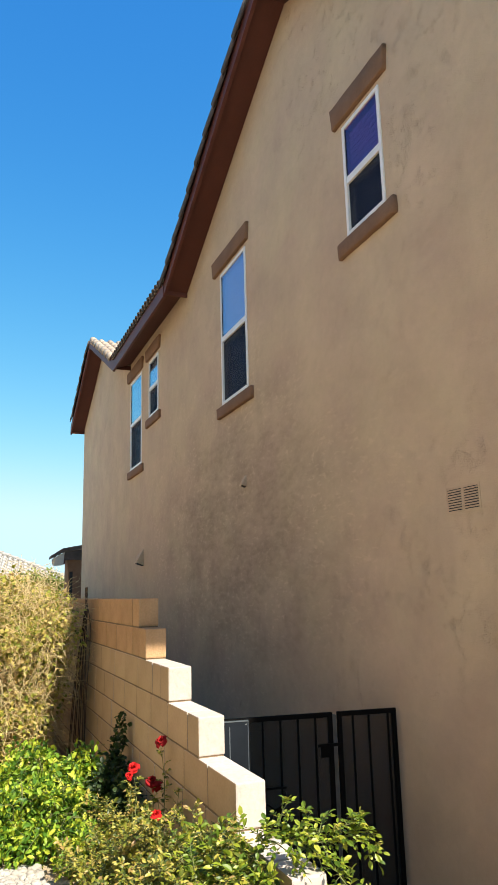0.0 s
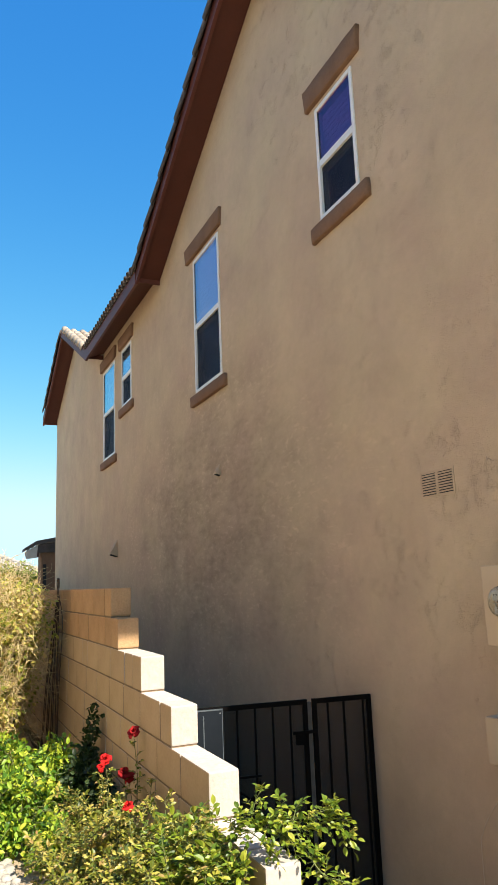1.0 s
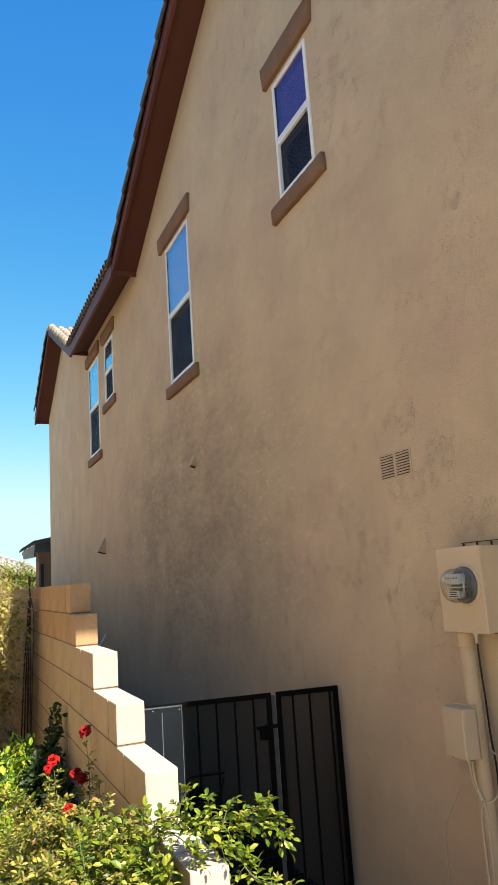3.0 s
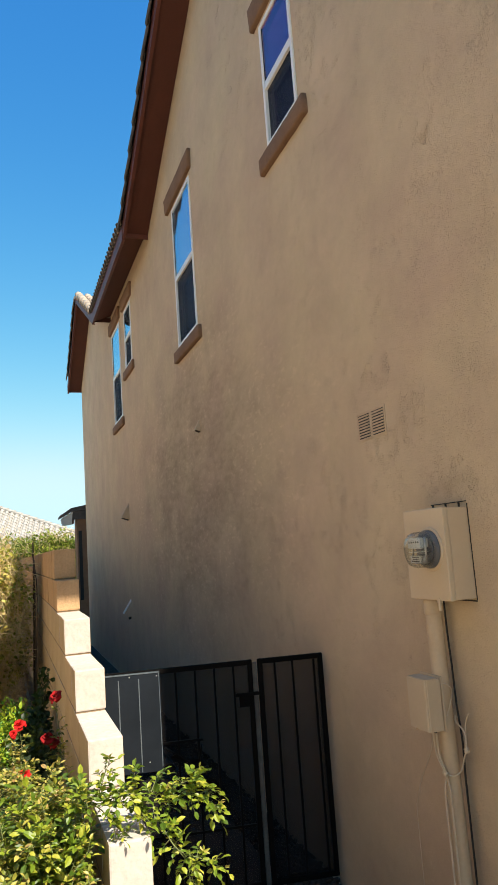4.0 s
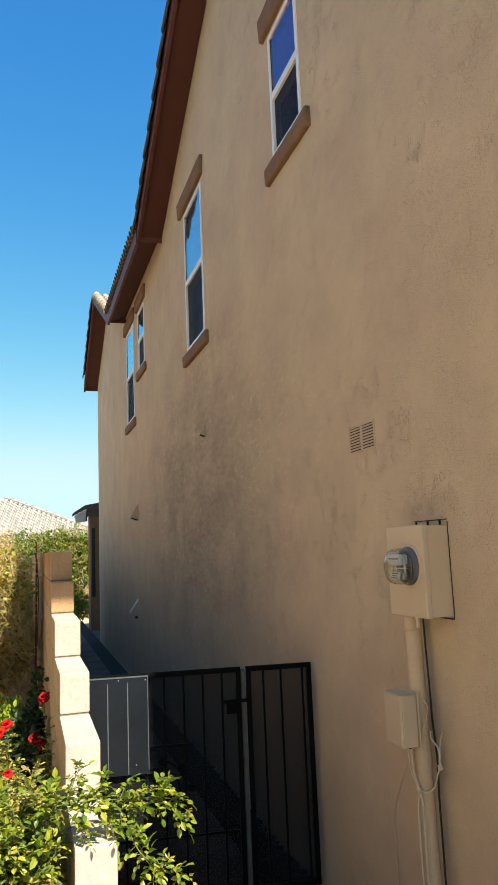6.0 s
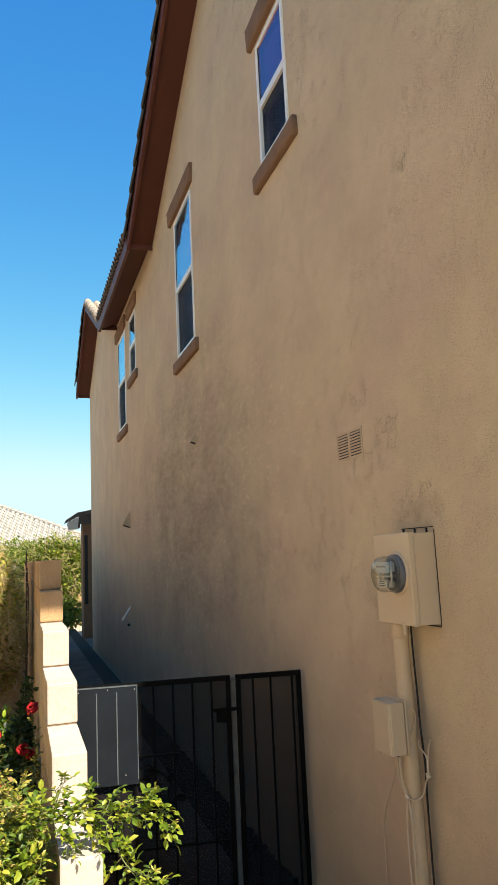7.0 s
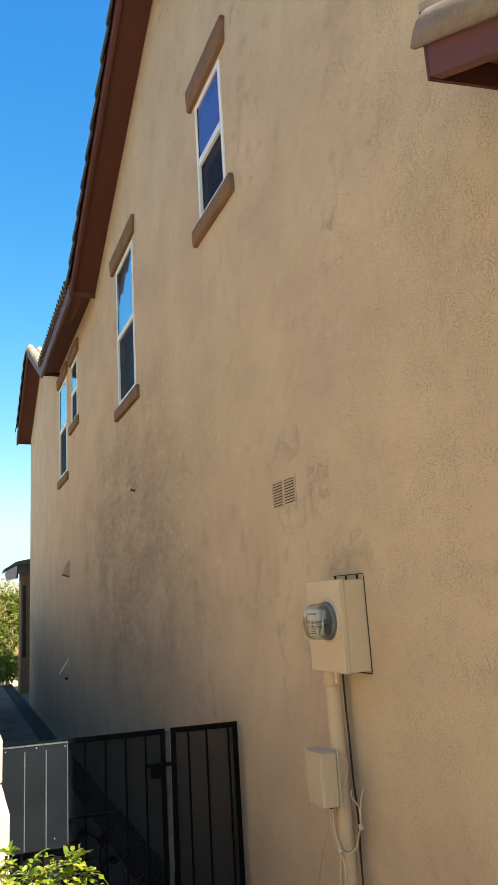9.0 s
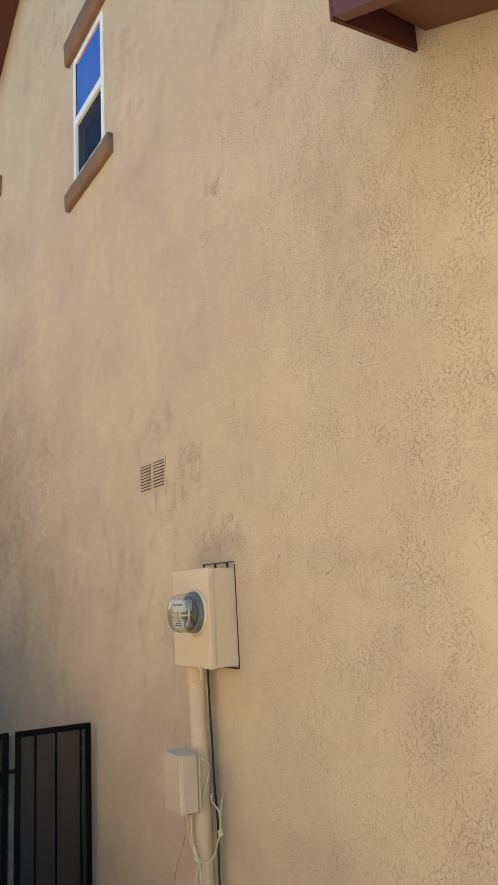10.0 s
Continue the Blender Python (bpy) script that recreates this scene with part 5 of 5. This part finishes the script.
    for k in range(48):
        x, y = rng.uniform(0.88, 1.20), rng.uniform(3.95, 4.55)
        top = rng.uniform(0.18, 0.42) + (0.10 if x > 1.08 and y > 4.2 else 0)
        r0 = Vector((1.15 + rng.uniform(-0.12, 0.12), 4.25 + rng.uniform(-0.2, 0.2), -0.16))
        cane([r0, r0.lerp(Vector((x, y, top)), 0.55) + Vector((0, 0, 0.08)), (x, y, top)], 0.0038, 0.25, 0.0265, 0.0130)
    # flower canes
    flowers = [((1.345, 4.52, 0.645), 0.085, DARK_PETAL), ((1.152, 4.38, 0.553), 0.066, PETAL), ((1.12, 4.35, 0.520), 0.048, PETAL), ((1.295, 4.56, 0.425), 0.085, DARK_PETAL), ((1.335, 4.60, 0.388), 0.080, DARK_PETAL),
               ((1.160, 3.93, 0.424), 0.062, PETAL), ((1.215, 3.02, 0.275), 0.034, PETAL)]
    for k, (c, s, mt) in enumerate(flowers):
        cane([(c[0] - 0.05, c[1] - 0.05, -0.16), (c[0] + 0.01, c[1] - 0.02, c[2] * 0.5), (c[0], c[1], c[2] - s * 0.4)], 0.004, 0.35, 0.028, 0.030)
    tagged(tubes("canes", canes, GREEN_STEM, ob, "thin green and brown canes", sides=5), kind="stuff")
    v, f = tube_data(stalks, 3)
    tagged(raw_part("leaf_stalks", v, f, GREEN_STEM, ob), kind="stuff")
    v, f = leaf_data(places[:spray])
    tagged(raw_part("leaves", v, f, SPRAY_LEAF, ob, "fresh green leaves of the arching branches"), kind="stuff")
    hips = []
    for p in spent:
        for _ in range(5):
            d = (unit(rng) + Vector((0.6, -0.3, 0.1))).normalized()
            hips.append((Vector(p) - base, d, unit(rng), rng.uniform(0.018, 0.032), 0.008))
    v, f = leaf_data(hips)
    tagged(raw_part("spent_petals", v, f, DRY_LEAF, ob, "withered tan flower heads"), kind="stuff")
    v, f = leaf_data(places[spray:])
    tagged(raw_part("leaves", v, f, ROSE_LEAF, ob, "small green and yellowing leaves"), kind="stuff")
    for k, (c, s, mt) in enumerate(flowers):
        blossom(ob, Vector(c) - base, s * 0.68, mt, 40 + k, "bright red rose" if mt is PETAL else "dark red rose")
    return ob


rose_bush()


def shrub(name, label, category, blobs, foot, leaf_mat, twig_mat, count, size, seed, twigs, twig_r=0.004, shell=0.35, droop=0.2, wide=0.6, tangle=0, clumps=0, clump_r=0.08):
    """A bush of many leaves spread through uneven lobes, on twigs that spring from its foot."""
    rng = random.Random(seed)
    ob = thing(name, label, category, at=foot)
    base = Vector(foot)
    places, paths = [], []
    weight = [b[1][0] * b[1][1] * b[1][2] for b in blobs]
    def inside():
        c, r = rng.choices(blobs, weight)[0]
        d = unit(rng)
        q = (rng.random() ** shell)
        bumpy = 0.82 + 0.38 * noise.noise(d * 2.3 + Vector(c))
        return d, Vector((c[0] + d.x * r[0] * q * bumpy, c[1] + d.y * r[1] * q * bumpy, c[2] + d.z * r[2] * q * bumpy))

    tufts = [inside() for _ in range(clumps)]
    for _ in range(count):
        if tufts:
            d, p = rng.choice(tufts)
            off = unit(rng)
            p = p + off * (clump_r * rng.random() ** 0.5)
            d = (d * 0.5 + off).normalized()
        else:
            d, p = inside()
        if p.z < foot[2] + 0.01:
            continue
        way = (d + unit(rng) * 0.9 + Vector((0, 0, 0.15 - droop))).normalized()
        nrm = (Vector((0, 0, 0.7)) + d * 0.6 + unit(rng) * 0.8).normalized()
        ln = size * rng.uniform(0.6, 1.3)
        places.append((p - base, way, nrm, ln, ln * wide))
    for _ in range(twigs):
        c, r = rng.choices(blobs, weight)[0]
        d = unit(rng)
        d.z = abs(d.z) * rng.choice((1, 1, 1, -0.3))
        tip = Vector((c[0] + d.x * r[0], c[1] + d.y * r[1], c[2] + d.z * r[2]))
        tip.z = max(tip.z, foot[2] + 0.08)
        root = Vector((base.x + (c[0] - base.x) * 0.6 + rng.uniform(-0.12, 0.12), base.y + (c[1] - base.y) * 0.6 + rng.uniform(-0.12, 0.12), base.z - 0.02))
        mid = root.lerp(tip, 0.55) + Vector((rng.uniform(-0.1, 0.1), rng.uniform(-0.1, 0.1), 0.12))
        line = arc([root, mid, tip], 5)
        paths.append(([p - base for p in line], [twig_r * (1.6 - 1.2 * i / len(line)) for i in range(len(line))]))
    for _ in range(tangle):
        c, r = rng.choices(blobs, weight)[0]
        d = unit(rng)
        p = Vector((c[0] + d.x * r[0] * 0.98, c[1] + d.y * r[1] * 0.98, max(c[2] + d.z * r[2] * 0.98, foot[2] + 0.05)))
        pts = [p]
        way = unit(rng)
        for _k in range(4):
            way = (way + unit(rng) * 0.7 + Vector((0, 0, -0.15))).normalized()
            pts.append(pts[-1] + way * rng.uniform(0.05, 0.11))
        pts = [Vector((q.x, q.y, max(q.z, foot[2] + 0.02))) for q in pts]
        paths.append(([q - base for q in arc(pts, 3)], twig_r * 0.55))
    v, f = tube_data(paths, 4)
    tagged(raw_part("twigs", v, f, twig_mat, ob), kind="stuff")
    v, f = leaf_data(places)
    tagged(raw_part("leaves", v, f, leaf_mat, ob), kind="stuff")
    return ob


shrub("green_shrub", "low bright green leafy shrub with yellowing leaves", "shrub",
      [((0.92, 5.55, 0.10), (0.34, 0.40, 0.24)), ((0.55, 5.60, 0.06), (0.36, 0.40, 0.24)), ((0.18, 5.7, 0.04), (0.36, 0.40, 0.24)), ((0.75, 5.25, -0.02), (0.36, 0.25, 0.18)), ((1.10, 5.85, 0.20), (0.20, 0.3, 0.22)), ((0.75, 6.0, 0.20), (0.40, 0.35, 0.22)), ((0.30, 6.1, 0.16), (0.40, 0.35, 0.22)), ((0.40, 5.35, -0.04), (0.36, 0.25, 0.16)), ((0.95, 5.05, -0.03), (0.20, 0.25, 0.19))],
      (0.7, 5.55, -0.15), GREEN_LEAF, GREEN_STEM, 15000, 0.045, 31, 150, 0.003, 0.4, 0.25, 0.52, 0, 420, 0.080)
shrub("climbing_plant", "young green plant growing up the block wall, shade in its leaf colour", "plant",
      [((1.30, 5.60, 0.22), (0.08, 0.16, 0.36)), ((1.33, 5.60, 0.54), (0.05, 0.08, 0.14)), ((1.22, 5.45, 0.12), (0.16, 0.25, 0.30)), ((1.27, 5.15, 0.14), (0.11, 0.25, 0.28))],
      (1.28, 5.40, -0.15), SHADE_LEAF, GREEN_STEM, 2600, 0.042, 32, 8, 0.003, 0.6, 0.2, 0.7)
shrub("dry_shrub", "tall tangled shrub of dry tan twigs and yellowing leaves", "shrub",
      [((0.85, 7.35, 1.08), (0.42, 0.50, 0.55)), ((0.45, 7.3, 1.18), (0.50, 0.55, 0.55)), ((0.0, 7.5, 1.15), (0.55, 0.6, 0.58)), ((0.72, 7.2, 0.40), (0.36, 0.40, 0.45)), ((0.35, 7.1, 0.35), (0.45, 0.40, 0.50)), ((1.02, 7.9, 1.14), (0.22, 0.5, 0.48)), ((-0.5, 7.6, 0.9), (0.5, 0.6, 0.75)), ((0.75, 8.3, 1.25), (0.4, 0.6, 0.45)), ((1.02, 7.8, 0.75), (0.18, 0.5, 0.65)), ((1.12, 7.3, 1.14), (0.18, 0.32, 0.42)), ((1.05, 8.5, 0.6), (0.25, 0.5, 0.72)), ((1.12, 9.7, 0.55), (0.24, 0.8, 0.75)), ((0.62, 7.3, 1.50), (0.22, 0.3, 0.20)), ((0.25, 7.5, 1.55), (0.25, 0.3, 0.22))],
      (0.6, 7.4, -0.16), DRY_LEAF, DRY_TWIG, 31000, 0.040, 33, 420, 0.0028, 0.24, 0.3, 0.72, 5200, 1500, 0.13)


def garden_tree(name, label, foot, height, spread, seed, count, size):
    """A small tree: tapered trunk, limbs, and a crown of clumps with gaps."""
    rng = random.Random(seed)
    ob = thing(name, label, "tree", at=foot)
    base = Vector(foot)
    trunk_top = Vector((rng.uniform(-0.1, 0.1), rng.uniform(-0.1, 0.1), height * 0.42))
    limbs, clumps = [([Vector((0, 0, -0.05)), trunk_top * 0.5 + Vector((0.03, 0, 0)), trunk_top], [0.055, 0.045, 0.036])], []
    for _ in range(16):
        a = rng.uniform(0, 6.28)
        tip = Vector((math.cos(a) * spread * rng.uniform(0.4, 0.9), math.sin(a) * spread * rng.uniform(0.4, 0.9), height * rng.uniform(0.45, 0.93)))
        start = trunk_top * rng.uniform(0.5, 1.0)
        limbs.append((arc([start, start.lerp(tip, 0.5) + Vector((0, 0, 0.12)), tip], 5), [0.022 - 0.003 * min(i, 6) for i in range(11)]))
        clumps += [start.lerp(tip, t) + unit(rng) * 0.12 for t in (0.55, 0.8, 1.0)]
    tubes("trunk", limbs, BARK, ob, sides=6)
    places = []
    for _ in range(count):
        c = rng.choice(clumps)
        d = unit(rng)
        p = c + d * (spread * 0.26 * rng.random() ** 0.5)
        p.z = max(p.z, 0.1)
        ln = size * rng.uniform(0.6, 1.3)
        places.append((p, (d + unit(rng) * 0.8 - Vector((0, 0, 0.2))).normalized(), (Vector((0, 0, 0.8)) + unit(rng) * 0.8).normalized(), ln, ln * 0.5))
    v, f = leaf_data(places)
    raw_part("crown", v, f, TREE_LEAF, ob)
    return ob


shrub("garden_bush", "rounded green bush at the end of the side yard", "bush",
      [((2.35, 23.8, 1.30), (0.80, 0.5, 1.0)), ((1.75, 23.9, 1.20), (0.6, 0.5, 1.05)), ((2.95, 23.8, 1.35), (0.55, 0.5, 1.0)), ((2.6, 23.9, 0.5), (0.6, 0.4, 0.7)), ((2.75, 23.5, -0.15), (0.6, 0.4, 0.5))],
      (2.3, 23.7, G - 0.04), TREE_LEAF, DRY_TWIG, 15000, 0.10, 34, 45, 0.007, 0.35, 0.2, 0.60, 900)
garden_tree("garden_tree", "small leafy green tree in the back yard", (2.35, 26.2, G - 0.12), 3.25, 1.45, 51, 8500, 0.095)
garden_tree("garden_tree", "leafy green tree beyond the block wall", (0.3, 25.0, G - 0.08), 2.95, 1.3, 52, 6500, 0.095)


# ---- unseen wall, added to bounce warm light and cut off blue sky ----
bounce_side = part("bounce_wall", prism([(-8.0, G - 0.4), (17.0, G - 0.4), (17.0, 8.4), (5.0, 8.4), (5.0, 5.9), (-8.0, 5.9)], "x", -3.6, -3.3), SIDE_WALL)
tagged(bounce_side, "plain tan stucco wall out of view, added to bounce warm light", "wall", kind="structure")


rear_wall = part("wall_north", box((-3.0, 27.4, G - 1.0), (9.0, 27.6, 1.15), 0.01), ORANGE_BLOCK)
tagged(rear_wall, "plain tan block wall at the end of the back yard", "wall", kind="structure")


# ---- neighbour's house ----
def neighbour_house():
    ob = thing("neighbour_house", "distant house with a pale tile hip roof", "house", at=(-4.0, 46.0, -1.6))
    x0, x1, y0, y1, ze, zr = -12.0, 9.85, -5.5, 6.0, 3.90, 6.55
    part("wall", box((x0 + 0.6, y0 + 0.6, -0.5), (x1 - 0.6, y1 - 0.6, ze)), FAR_WALL, ob)
    run = (y1 - y0) / 2
    ym = (y0 + y1) / 2
    c = [(x0, y0, ze), (x1, y0, ze), (x1, y1, ze), (x0, y1, ze), (x0 + run, ym, zr), (x1 - run, ym, zr)]
    roof = raw_part("roof", c, [(0, 1, 5, 4), (1, 2, 5), (2, 3, 4, 5), (3, 0, 4), (3, 2, 1, 0)], FAR_TILE, ob, "pale tan tile hip roof")
    slope = math.atan2(zr - ze, run)
    courses = int(run / math.cos(slope) / 0.38)
    verts, faces = [], []
    for r in range(courses):
        d = r * 0.38
        y, z = y0 + d * math.cos(slope), ze + d * math.sin(slope) + 0.03
        xa, xb = x0 + d * math.cos(slope), x1 - d * math.cos(slope)
        n = int((xb - xa) / 0.30)
        for k in range(n):
            x = xa + k * 0.30
            b = len(verts)
            for yy, zz, lift in ((y, z, 0.03), (y + 0.42 * math.cos(slope), z + 0.42 * math.sin(slope), 0.0)):
                for dx, h in ((0.02, -0.02), (0.08, 0.06), (0.20, 0.06), (0.26, -0.02)):
                    verts.append((x + dx, yy - h * math.sin(slope), zz + lift + h * math.cos(slope)))
            faces += [(b, b + 1, b + 5, b + 4), (b + 1, b + 2, b + 6, b + 5), (b + 2, b + 3, b + 7, b + 6), (b + 3, b + 2, b + 1, b)]
    tagged(raw_part("roof_tiles", verts, faces, FAR_TILE, roof), kind="stuff")
    verts, faces = [], []
    for k in range(15):
        t = k / 15
        a = Vector((x1, y0, ze)).lerp(Vector((x1 - run, ym, zr)), t)
        b = Vector((x1, y0, ze)).lerp(Vector((x1 - run, ym, zr)), t + 0.075)
        v, f = tube_data([([a + Vector((0, 0, 0.09)), b + Vector((0, 0, 0.06))], [0.13, 0.10])], 8)
        faces += [tuple(i + len(verts) for i in q) for q in f]
        verts += v
    raw_part("hip_tiles", verts, faces, FAR_TILE, roof)
    part("fascia", box((x0, y0 - 0.03, ze - 0.22), (x1, y0, ze + 0.01)), FAR_WALL, ob)
    return ob


FAR_TILE = material("pale_roof_tile", ((0.31, 0.285, 0.26), (0.43, 0.40, 0.37)), rough=0.9, scale=2.5, fine=14, bump=0.3, depth=0.01, spec=0.2)
neighbour_house()


# ---- block wall, block by block ----
def block_wall():
    """A wall of painted concrete blocks whose top steps down towards the street."""
    x0, x1, course, joint = 1.402, 1.548, 0.203, 0.008
    top = 1.463
    ends = [5.376, 5.16, 4.576, 4.0, 3.455, 2.88, 2.28, 1.68, 1.10, 1.10, 1.10]
    rng = random.Random(8)
    wall = thing("block_wall", "cream-painted concrete block wall stepping down towards the street", "wall", kind="structure", at=(1.475, 6.0, G))
    inv = Matrix.Translation((-1.475, -6.0, -G))
    shared = {}

    def block(length, orange):
        key = (round(length, 2), orange)
        if key not in shared:
            bm = box((x0 - 1.475, -length / 2, -(course - joint) / 2), (x1 - 1.475, length / 2, (course - joint) / 2), 0.008)
            me = bpy.data.meshes.new("block")
            bm.normal_update()
            bm.to_mesh(me)
            bm.free()
            me.materials.append(ORANGE_BLOCK if orange else BLOCK)
            if not orange:
                me.materials.append(CAP)          # tops and -y ends take the paler cream colour
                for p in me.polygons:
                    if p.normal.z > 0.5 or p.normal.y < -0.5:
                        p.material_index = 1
            shared[key] = me
        return shared[key]

    core_v, core_f = [], []
    for k, y0 in enumerate(ends):
        zt = top - k * course
        b = len(core_v)
        ya, yb, za, zb = y0 + 0.006, 19.0, zt - course - 0.012, zt - 0.022
        core_v += [(x, y, z) for z in (za, zb) for y in (ya, yb) for x in (x0 + 0.0032, x1 - 0.0032)]
        core_f += [tuple(b + i for i in q) for q in ((0, 1, 5, 4), (1, 3, 7, 5), (3, 2, 6, 7), (2, 0, 4, 6), (4, 5, 7, 6), (0, 2, 3, 1))]
        y = y0
        first = True
        while y < 12.5:
            ln = 0.400
            if first and k % 2:
                ln = 0.194
            elif rng.random() < 0.42:
                ln = 0.194
            first = False
            # the top two courses take the more orange colour
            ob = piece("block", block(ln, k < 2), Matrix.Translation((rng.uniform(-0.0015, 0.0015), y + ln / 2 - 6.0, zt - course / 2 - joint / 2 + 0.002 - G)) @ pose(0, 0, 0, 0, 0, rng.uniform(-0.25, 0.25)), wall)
            y += ln + 0.009
    core = raw_part("mortar", core_v, core_f, MORTAR, wall, "tan recessed mortar joints")
    core.matrix_parent_inverse = inv
    far = part("far_blocks", box((x0, 12.55, G - 0.5), (x1, 19.0, top - 0.001), 0.004), ORANGE_BLOCK, wall)
    far.matrix_parent_inverse = inv
    return wall


block_wall()
